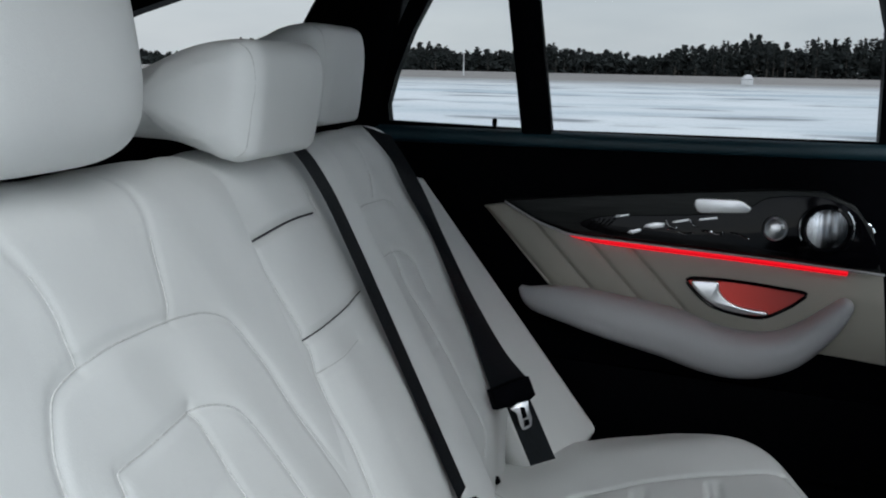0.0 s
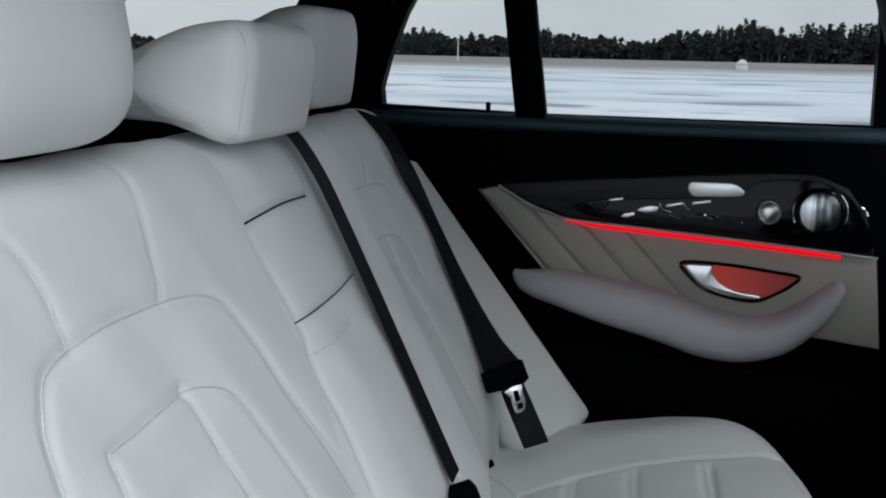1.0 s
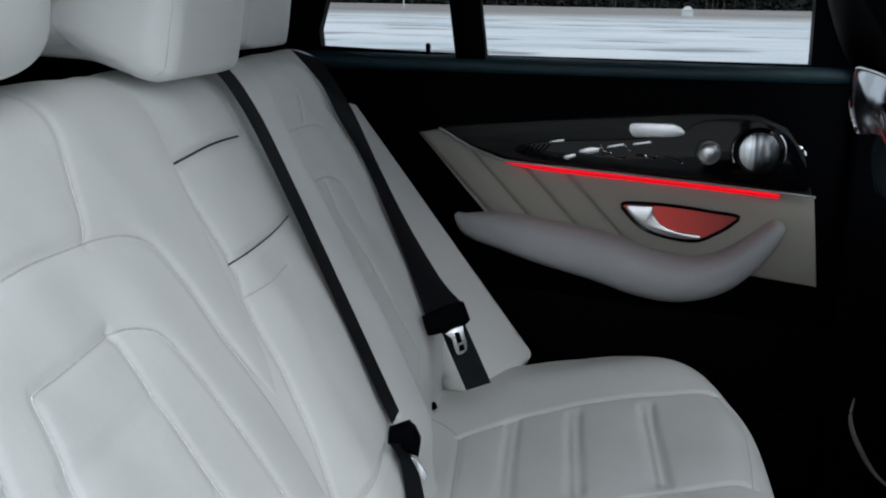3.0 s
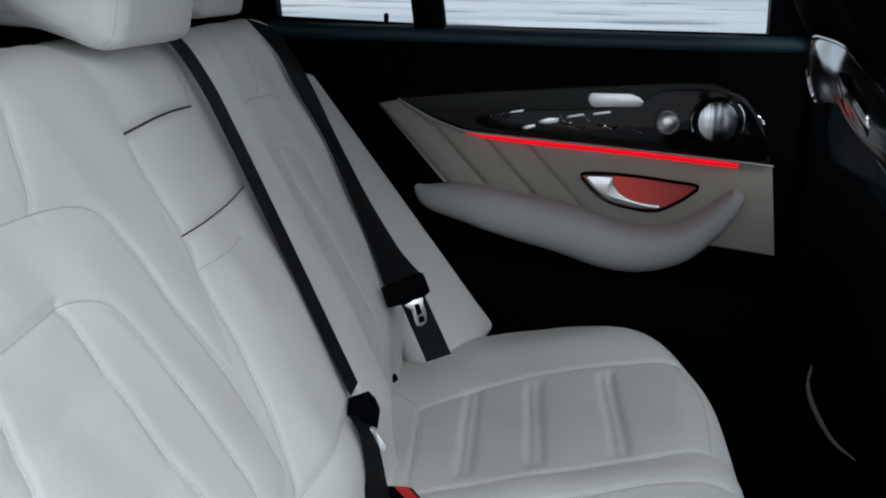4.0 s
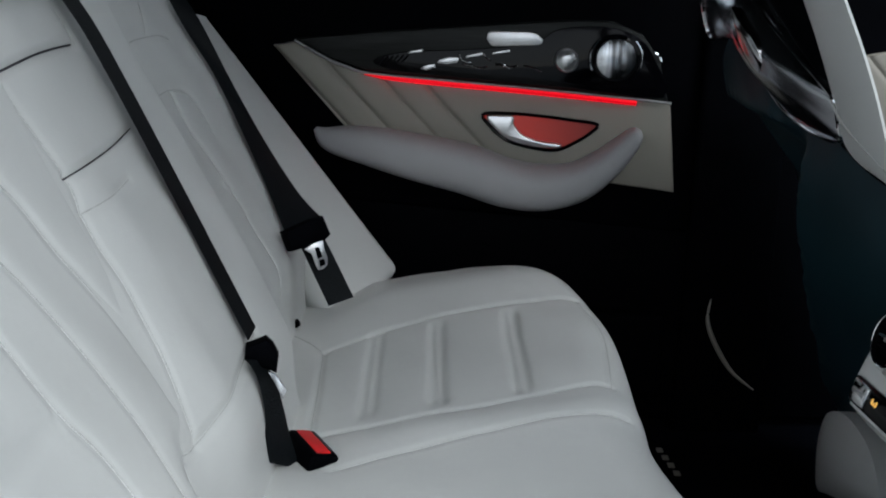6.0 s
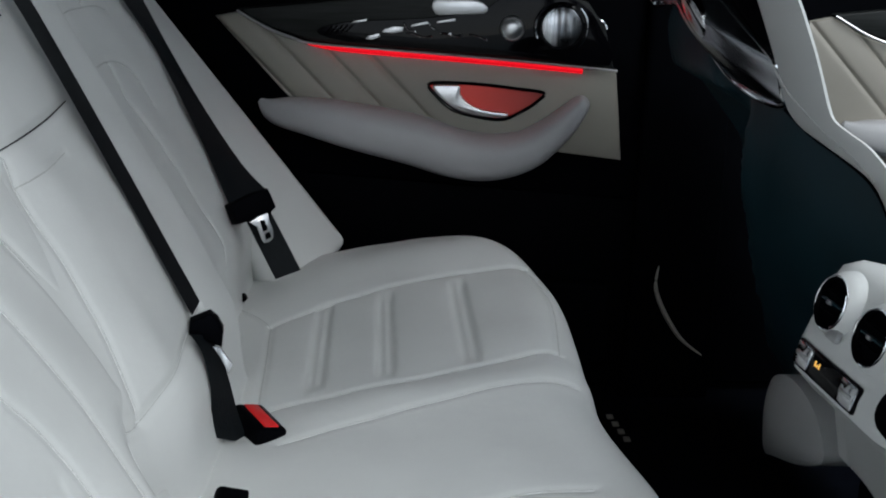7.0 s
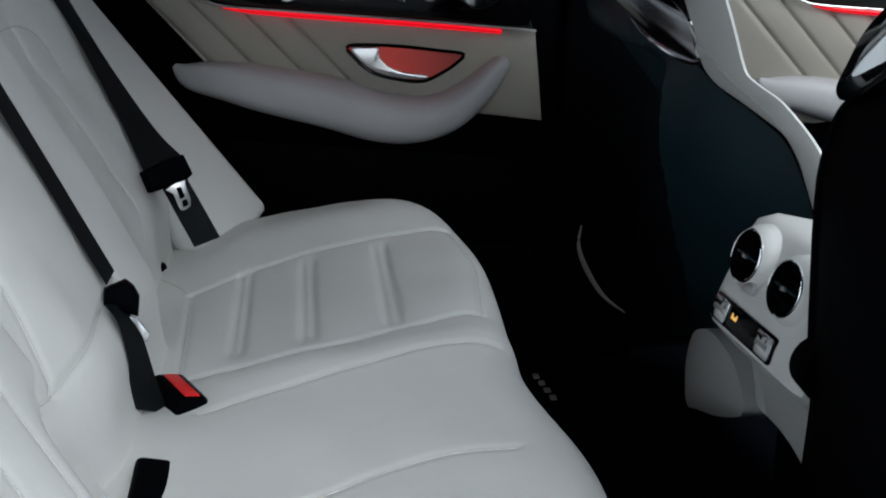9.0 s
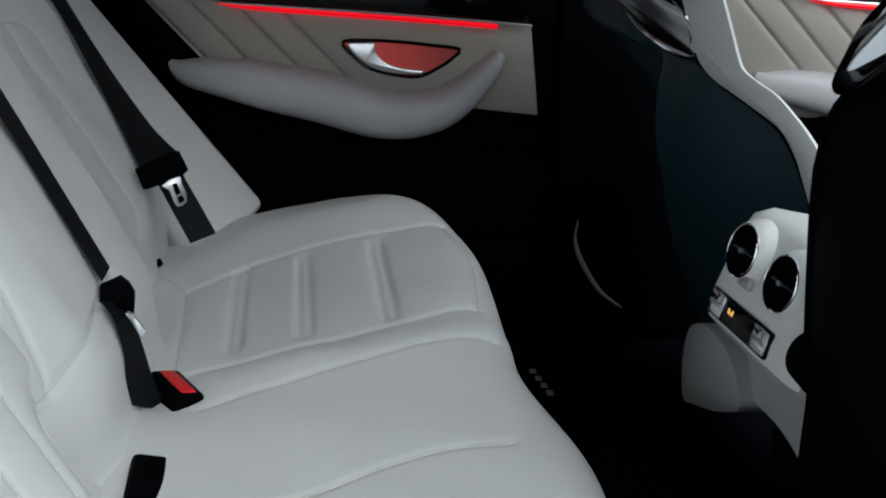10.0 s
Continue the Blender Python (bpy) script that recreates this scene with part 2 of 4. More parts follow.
def build_outdoors():
    bm = bmesh.new()
    bmesh.ops.create_grid(bm, x_segments=60, y_segments=60, size=2500)
    tagged(link("ground", bm, snow_material(), None, "flat snow-covered field with wet streaks and brown reeds"), kind="structure")
    rnd = random.Random(4)
    leaf = material("dark_conifer_foliage", (0.017, 0.020, 0.020), 0.95, vary=0.4, scale=0.3, spec=0.1)
    bark = material("pine_bark", (0.05, 0.045, 0.04), 0.9, vary=0.3, scale=1.0, spec=0.1)
    bm, bt = bmesh.new(), bmesh.new()
    for i in range(1300):
        x = -330 + 520 * rnd.random()
        depth = rnd.random()
        y = 345 + 40 * depth
        top = 7.3 + 4.6 * max(0, min(1, (x + 5) / 30)) - 4.2 * max(0, min(1, (-148 - x) / 6))
        top += 1.1 * math.sin(x * 0.13) + 0.8 * math.sin(x * 0.31 + 1)
        h = top * (0.80 + 0.24 * rnd.random() ** 2)
        crown = h * (0.62 + 0.36 * rnd.random())
        w = 0.9 + 0.9 * rnd.random()
        for a in range(3):
            ang = 2.1 * a
            bt.faces.new([bt.verts.new((x + 0.16 * math.cos(ang + s) * k, y + 0.16 * math.sin(ang + s) * k, zz)) for s, k, zz in ((0, 1, 0), (2.1, 1, 0), (2.1, 0.4, h * 0.9), (0, 0.4, h * 0.9))])
        for k in range(120):
            f = rnd.random()
            zz = h - crown * f
            r = w * (0.15 + 0.95 * f ** 0.7) * (0.5 + 0.6 * rnd.random())
            a = rnd.random() * 6.283
            c = Vector((x + r * math.cos(a) * 0.7, y + r * math.sin(a) * 0.7, zz))
            s = 0.18 + 0.30 * rnd.random()
            vs = [bm.verts.new(c + Vector((rnd.gauss(0, s), rnd.gauss(0, s), rnd.gauss(0, s * 0.7)))) for _ in range(4)]
            for tri in ((0, 1, 2), (0, 2, 3), (1, 2, 3)):
                bm.faces.new([vs[q] for q in tri])
    for i in range(26000):
        x = -330 + 520 * rnd.random()
        c = Vector((x, 348 + 30 * rnd.random(), rnd.random() * (4.4 + 3.0 * max(0, min(1, (x + 5) / 30)) - 2.4 * max(0, min(1, (-148 - x) / 6)))))
        vs = [bm.verts.new(c + Vector((rnd.gauss(0, 0.8), rnd.gauss(0, 0.8), rnd.gauss(0, 0.5)))) for _ in range(4)]
        for tri in ((0, 1, 2), (0, 2, 3), (1, 2, 3)):
            bm.faces.new([vs[q] for q in tri])
    forest = thing("forest", "dark pine forest along the far edge of the snowy field", "forest", kind="stuff")
    part("foliage", bm, leaf, forest, smooth=False)
    part("trunks", bt, bark, forest, smooth=False)
    white = material("white_paint", (0.36, 0.37, 0.38), 0.5)
    hut = thing("hut", "small white hut standing on the snowy field", "hut")
    part("wall", box(6.1, 7.2, 113, 114.3, 0.0, 0.62, 0.03), white, hut)
    bm = bmesh.new()
    v = [bm.verts.new(p) for p in ((6.05, 112.9, 0.60), (7.25, 112.9, 0.60), (7.25, 114.4, 0.60), (6.05, 114.4, 0.60), (6.5, 113.65, 1.0), (6.9, 113.65, 1.0))]
    for q in ((0, 1, 5, 4), (2, 3, 4, 5), (0, 4, 3), (1, 2, 5), (3, 2, 1, 0)):
        bm.faces.new([v[k] for k in q])
    part("roof", bm, material("grey_roof", (0.30, 0.30, 0.31), 0.7), hut, smooth=False)
    mast = thing("field_mast", "thin pale mast standing in the field", "mast")
    part("pole", tube([(-30, 160, 0), (-30, 160, 3.2)], [0.10, 0.07]), white, mast)


build_outdoors()


# ---- rear seat ----
def back_x(z):
    return 0.05 - 0.478 * (z - 0.58)


BN, BT = Vector((0.902, 0, 0.431)), Vector((-0.431, 0, 0.902))


def back_sheet(y0, y1, proud, z0=0.53, ztop=1.02, r=0.045, step=0.0026):
    """The padded face of a backrest: a reclined plane rolled over at the top, raised by proud(y, z)."""
    ys = np.linspace(y0, y1, int((y1 - y0) / step) + 1)
    zs = np.linspace(z0, ztop + r * 2.2, int((ztop + r * 2.2 - z0) / step) + 1)
    Y, Z = np.meshgrid(ys, zs)
    phi = np.clip((Z - ztop) * 1.108 / r, 0, None)
    zc = np.minimum(Z, ztop)
    bx, bz = back_x(zc), zc
    nx = BN.x * np.cos(phi) + BT.x * np.sin(phi)
    nz = BN.z * np.cos(phi) + BT.z * np.sin(phi)
    px = np.where(phi > 0, bx - BN.x * r + r * nx, bx)
    pz = np.where(phi > 0, bz - BN.z * r + r * nz, bz)
    h = proud(Y, Z)
    return np.stack([px + h * nx, Y, pz + h * nz], -1)


def edge_roll(Y, y0, y1, r0, r1):
    """Rounds both sides of a pad away."""
    a = np.clip((r0 - (Y - y0)) / r0, 0, 1)
    b = np.clip((r1 - (y1 - Y)) / r1, 0, 1)
    return -r0 * (1 - np.sqrt(1 - a * a)) - r1 * (1 - np.sqrt(1 - b * b))


def wrinkles(u, v, amount, scale=1.0):
    return amount * (np.sin(31 * scale * u + 17 * scale * v + 0.6) * np.sin(23 * scale * v - 13 * scale * u) + 0.5 * np.sin(67 * scale * u + 41 * scale * v))


NEAR_ARCH = [(-0.005, 0.58), (0.005, 0.70), (0.015, 0.80), (0.022, 0.86), (0.028, 0.891), (0.037, 0.906), (0.049, 0.919), (0.063, 0.925), (0.086, 0.929), (0.123, 0.932), (0.161, 0.932), (0.203, 0.931), (0.233, 0.929), (0.263, 0.925), (0.287, 0.917), (0.301, 0.906), (0.311, 0.889), (0.321, 0.871), (0.335, 0.831), (0.352, 0.799), (0.368, 0.765), (0.378, 0.726), (0.382, 0.69)]
NEAR_INSERT = [(0.045, 0.58), (0.055, 0.72), (0.064, 0.79), (0.068, 0.815), (0.072, 0.856), (0.0735, 0.868), (0.08, 0.8705), (0.108, 0.8715), (0.141, 0.8735), (0.186, 0.8755)]
NEAR_INNER = [(0.186, 0.8755), (0.205, 0.873), (0.228, 0.866), (0.244, 0.856), (0.258, 0.836), (0.272, 0.807), (0.286, 0.768), (0.296, 0.732), (0.306, 0.695), (0.312, 0.64), (0.314, 0.58)]
NEAR_SIDE = [(0.186, 0.8755), (0.19, 0.863), (0.196, 0.833), (0.203, 0.803), (0.208, 0.777), (0.218, 0.747), (0.236, 0.711), (0.25, 0.66), (0.255, 0.58)]


NEAR_TOP_A = [(0.212, 1.09), (0.222, 1.05), (0.236, 1.032), (0.242, 1.016), (0.238, 0.995), (0.228, 0.968), (0.219, 0.946), (0.209, 0.931)]
NEAR_TOP_B = [(0.05, 1.04), (0.063, 1.002), (0.072, 0.99), (0.079, 0.974), (0.083, 0.957), (0.083, 0.942), (0.086, 0.929)]
FAR_TOP = [(0.79, 1.075), (0.808, 1.045), (0.84, 1.03), (0.851, 1.015), (0.846, 0.991), (0.832, 0.972), (0.816, 0.954)]
FAR_ARCH = [(0.715, 0.943), (0.74, 0.948), (0.776, 0.95), (0.849, 0.947), (0.89, 0.939)]
FAR_INNER = [(0.739, 0.891), (0.797, 0.8915), (0.84, 0.884), (0.866, 0.871), (0.874, 0.856), (0.878, 0.83)]
FAR_SIDE = [(0.80, 0.89), (0.793, 0.86), (0.796, 0.841), (0.812, 0.812), (0.826, 0.78), (0.837, 0.751), (0.843, 0.718), (0.851, 0.692), (0.852, 0.662), (0.832, 0.637)]
FAR_CROSS = [(0.715, 0.777), (0.807, 0.778)]


def near_proud(Y, Z):
    h = 0.016 + edge_roll(Y, -0.16, 0.392, 0.03, 0.004)
    d = line_distance(Y, Z, NEAR_ARCH)
    h += seam(d, 0.004, 0.004, 0.008, 0.035)
    h += seam(line_distance(Y, Z, NEAR_INSERT), 0.003, 0.003, 0.004, 0.02)
    h += seam(line_distance(Y, Z, NEAR_INNER), 0.0025, 0.003, 0.004, 0.02)
    h += seam(line_distance(Y, Z, NEAR_SIDE), 0.0025, 0.003, 0.003, 0.015)
    for pts in (NEAR_TOP_A, NEAR_TOP_B):
        h += seam(line_distance(Y, Z, pts), 0.0025, 0.003, 0.004, 0.025)
    for z in (0.826, 0.752, 0.678, 0.604):
        for o in (0.0, 0.0075):
            h += seam(line_distance(Y, Z, [(0.06, z - o), (0.191 + (0.826 - z) * 0.22, z - o + 0.002)], 0), 0.002, 0.0028, 0.0015, 0.01)
    h += 0.004 * np.exp(-(((Y - 0.30) / 0.05) ** 2)) * ramp(Z, 0.90, 0.72) - 0.016 * ramp(Y, 0.325, 0.365) * ramp(Z, 0.69, 0.62)
    h += wrinkles(Y, Z, 0.0012)
    return h


SLIT_A = [(0.388, 0.957), (0.457, 0.961), (0.506, 0.962), (0.55, 0.961)]
SLIT_B = [(0.407, 0.871), (0.496, 0.873), (0.577, 0.879)]
SLIT_C = [(0.403, 0.843), (0.456, 0.842), (0.506, 0.845)]
CENTRE_LEFT = [(0.393, 0.957), (0.396, 0.93), (0.402, 0.905), (0.409, 0.87), (0.402, 0.843), (0.399, 0.819), (0.403, 0.785), (0.402, 0.756), (0.40, 0.717), (0.392, 0.683), (0.382, 0.652)]
CENTRE_RIGHT = [(0.52, 1.05), (0.533, 1.018), (0.55, 1.002), (0.558, 0.978), (0.559, 0.96)]
CENTRE_LOW = [(0.354, 0.656), (0.38, 0.651), (0.449, 0.653), (0.53, 0.660), (0.60, 0.665)]


def centre_proud(Y, Z):
    h = 0.0135 + 0.0085 * ramp(Y, 0.37, 0.46) + edge_roll(Y, 0.34, 0.72, 0.004, 0.03)
    for pts in (CENTRE_LEFT, CENTRE_RIGHT):
        h += seam(line_distance(Y, Z, pts), 0.0028, 0.003, 0.004, 0.016)
    for pts, dp in ((SLIT_A, 0.007), (SLIT_B, 0.006), (SLIT_C, 0.0025)):
        h += seam(line_distance(Y, Z, pts), dp, 0.0026, 0.002, 0.014)
    h += seam(line_distance(Y, Z, CENTRE_LOW), 0.007, 0.0035, 0.006, 0.02)
    h += 0.010 * ramp(Z, 0.95, 0.72) * ramp(Y, 0.35, 0.47) - 0.03 * ramp(Z, 0.64, 0.55)
    h += wrinkles(Y, Z, 0.0010)
    return h


def far_proud(Y, Z):
    h = 0.006 + edge_roll(Y, 0.70, 1.085, 0.03, 0.04) - 0.05 * ramp(Y, 1.0, 1.07) * ramp(Z, 0.90, 1.0)
    for pts in (FAR_TOP, FAR_ARCH, FAR_INNER, FAR_SIDE, FAR_CROSS):
        h += seam(line_distance(Y, Z, pts), 0.0024, 0.003, 0.004, 0.02)
    h += -0.055 * ramp(Z, 0.67, 0.55) + 0.004 * np.exp(-(((Y - 0.745) / 0.03) ** 2)) * ramp(Z, 1.0, 0.8)
    h += wrinkles(Y, Z, 0.0012)
    return h


def headrest(name, parent, centre, half, lean, bulge=2.6, label=""):
    """A padded block: a superellipsoid leaning back."""
    n, m = 110, 190
    th = np.linspace(-math.pi / 2, math.pi / 2, n)
    ph = np.linspace(0, 2 * math.pi, m, endpoint=False)
    P, T = np.meshgrid(ph, th)
    e = 2.0 / bulge
    sg = lambda v, k: np.sign(v) * np.abs(v) ** k
    x = half[0] * sg(np.cos(T), e) * sg(np.cos(P), e * 1.1)
    y = half[1] * sg(np.cos(T), e) * sg(np.sin(P), e)
    z = half[2] * sg(np.sin(T), e)
    k = 1.0 - 0.10 * (z / half[2]) * (z > 0)
    y, x = y * k, x * (1.0 - 0.12 * z / half[2])
    c, s = math.cos(lean), math.sin(lean)
    xyz = np.stack([centre[0] + x * c - z * s, centre[1] + y, centre[2] + x * s + z * c], -1)
    bm = bmesh.new()
    vs = [[bm.verts.new(p) for p in row] for row in xyz]
    for i in range(n - 1):
        for j in range(m):
            bm.faces.new((vs[i][j], vs[i][(j + 1) % m], vs[i + 1][(j + 1) % m], vs[i + 1][j]))
    bmesh.ops.remove_doubles(bm, verts=bm.verts, dist=0.0002)
    bmesh.ops.recalc_face_normals(bm, faces=bm.faces)
    return part(name, bm, LEATHER, parent, label)


CENTRE_REST = [(-0.30, 1.052), (-0.30, 1.066), (-0.262, 1.087), (-0.22, 1.107), (-0.182, 1.124), (-0.157, 1.131), (-0.131, 1.134), (-0.118, 1.131), (-0.111, 1.12), (-0.109, 1.10), (-0.112, 1.073), (-0.115, 1.05), (-0.119, 1.036), (-0.132, 1.030), (-0.142, 1.031), (-0.153, 1.035), (-0.168, 1.040), (-0.19, 1.046), (-0.22, 1.048)]
FAR_REST = [(-0.30, 1.045), (-0.30, 1.12), (-0.285, 1.14), (-0.267, 1.149), (-0.245, 1.159), (-0.216, 1.164), (-0.195, 1.161), (-0.187, 1.150), (-0.184, 1.124), (-0.187, 1.083), (-0.191, 1.05), (-0.197, 1.040), (-0.224, 1.038), (-0.26, 1.038)]


def padded_profile(name, parent, outline, y0, y1, r, r_far, puff, crown, label=""):
    """A pad drawn by its side profile in x-z, rounded over at both ends, with a stitched seam along its front corner."""
    pts = smooth_line([(a, b, 0) for a, b in outline], 6, True)
    half, mid = (y1 - y0) / 2, (y0 + y1) / 2
    back, front = min(p.x for p in pts), max(p.x for p in pts)
    cx = (back + front) / 2
    # the line halfway between the upper and the lower edge
    xs = np.linspace(back, front, 24)
    px, pz = np.array([p.x for p in pts]), np.array([p.y for p in pts])
    near = [np.abs(px - x) < 0.012 for x in xs]
    spine = np.array([(pz[k].max() + pz[k].min()) / 2 for k in near])
    spine = np.convolve(np.pad(spine, 3, mode="edge"), np.ones(7) / 7, mode="valid")
    stations = [("cap", f, -half - puff * (1 - f * f)) for f in (0.08, 0.3, 0.55, 0.8)]
    arc = [math.pi / 16 * k for k in range(9)]
    stations += [("side", r * (1 - math.sin(a)), -half + r * (1 - math.cos(a))) for a in arc]
    stations += [("side", 0.0, -half + r + (2 * half - r - r_far) * k / 12) for k in range(1, 12)]
    stations += [("far", r_far * (1 - math.sin(a)), half - r_far * (1 - math.cos(a))) for a in arc[::-1]]
    stations += [("far_cap", f, half + puff * (1 - f * f)) for f in (0.8, 0.55, 0.3, 0.08)]

    def shrink(p, kind, v):
        inset = {"side": v, "far": v, "cap": r}.get(kind, r_far)
        limit = 0.38 if kind in ("side", "cap") else 0.62
        x = p.x - math.copysign(min(inset, 0.8 * abs(p.x - cx)), p.x - cx) * min(1.0, abs(p.x - cx) / 0.05)
        zm = float(np.interp(x, xs, spine))
        dz = p.y - float(np.interp(p.x, xs, spine))
        dz -= math.copysign(min(inset, limit * abs(dz)), dz)
        if kind in ("cap", "far_cap"):
            return cx + (x - cx) * v, float(np.interp(cx + (x - cx) * v, xs, spine)) + dz * v
        return x, zm + dz

    bm = bmesh.new()
    loops = []
    for kind, v, y in stations:
        lp = []
        for p in pts:
            x, z = shrink(p, kind, v)
            swell = crown * max(0.0, 1 - (y / half) ** 2) * max(0.0, 1 - (front - p.x) / 0.05)
            groove = 0.0014 * math.exp(-((y + half - r * 0.5) / 0.0045) ** 2) * (kind == "side")
            lp.append(bm.verts.new((x + swell - groove, mid + y, z)))
        loops.append(lp)
    m = len(pts)
    for a, b in zip(loops, loops[1:]):
        for k in range(m):
            bm.faces.new((a[k], a[(k + 1) % m], b[(k + 1) % m], b[k]))
    bm.faces.new(loops[0])
    bm.faces.new(loops[-1][::-1])
    bmesh.ops.recalc_face_normals(bm, faces=bm.faces)
    ob = part(name, bm, LEATHER, parent, label)
    stitch = []
    for p in pts:
        if p.x > front - 0.02:
            x, z = shrink(p, "side", r * (1 - math.sin(1.05)))
            stitch.append((x - 0.0010, y0 + r * (1 - math.cos(1.05)), z))
    stitch.sort(key=lambda v: v[2])
    part("seam", tube(stitch, 0.0008, 5), THREAD, ob)
    return ob


CUSHION_SEAMS = [
    [(0.088, 0.60), (0.078, 0.73), (0.066, 0.862)],
    [(0.066, 0.862), (0.15, 0.905), (0.25, 0.925), (0.387, 0.92)],
    [(0.387, 0.92), (0.41, 0.80), (0.403, 0.632)],
    [(0.403, 0.632), (0.30, 0.622), (0.20, 0.612), (0.088, 0.602)],
    [(0.12, 0.522), (0.26, 0.548), (0.33, 0.556), (0.41, 0.55)],
    [(0.005, 0.958), (0.04, 0.91), (0.066, 0.862)],
    [(0.20, 0.315), (0.242, 0.328), (0.334, 0.35), (0.40, 0.338)],
]


def cushion_sheet():
    """The bench: rises forward, rolls over a rim that rounds off at the outer corner, and drops to the floor."""
    us = np.concatenate([np.linspace(0, 0.92, 200), np.linspace(0.924, 1.0, 36), np.linspace(1.02, 1.5, 16)])
    ys = np.linspace(-0.20, 1.17, 560)
    U, Y = np.meshgrid(us, ys)
    k = np.clip((Y - 0.72) / 0.455, 0, 1)
    xf = 0.13 + 0.303 * np.sqrt(np.clip(1 - k ** 2.65, 0, 1)) + 0.036 * ramp(Y, 0.55, 0.28)
    xb = -0.02 + 0.0 * Y
    uu = np.minimum(U, 1.0)
    X = xb + (xf - xb) * uu
    Z = 0.553 + 0.20 * (X - 0.05)
    q = np.clip(((xf - X) - 0.0) / 0.06, 0, 1)
    Z = Z - 0.055 * (1 - np.sqrt(1 - (1 - q) ** 2 * 0.999))
    e = np.clip((1.165 - Y) / 0.06, 0, 1)
    Z = Z - 0.03 * (1 - np.sqrt(1 - (1 - e) ** 2))
    flat = (U <= 1.0)
    # padded bolsters round the fluted insert
    Z = Z + 0.016 * np.exp(-(((Y - 1.02) / 0.07) ** 2)) * ramp(X, 0.02, 0.15)
    Z = Z + 0.005 * np.exp(-(((Y - 0.575) / 0.035) ** 2)) * ramp(X, 0.05, 0.2)
    for pts, dp in zip(CUSHION_SEAMS, (0.004, 0.004, 0.0022, 0.004, 0.003, 0.003, 0.003)):
        Z = Z + seam(line_distance(X, Y, pts), dp, 0.0032, 0.005, 0.018)
    fade = ramp(Y, 0.622, 0.665) * ramp(Y, 0.915, 0.875)
    for x in (0.135, 0.212, 0.303):
        for o in (0, 0.011):
            Z = Z + fade * seam(line_distance(X, Y, [(x + o + 0.005, 0.60), (x + o - 0.011, 0.93)], 0), 0.0075, 0.0034, 0.008, 0.010)
    Z = Z + wrinkles(X, Y, 0.0011)
    drop = np.clip(U - 1.0, 0, None)
    X = X + np.where(flat, 0, 0.02 * np.sin(np.clip(drop / 0.12, 0, 1) * 1.57) - 0.10 * drop)
    Y = Y + np.where(flat, 0, 0.012 * k * np.sin(np.clip(drop / 0.12, 0, 1) * 1.57))
    Z = np.where(flat, Z, Z - drop * 0.55)
    return np.stack([X, Y, Z], -1)


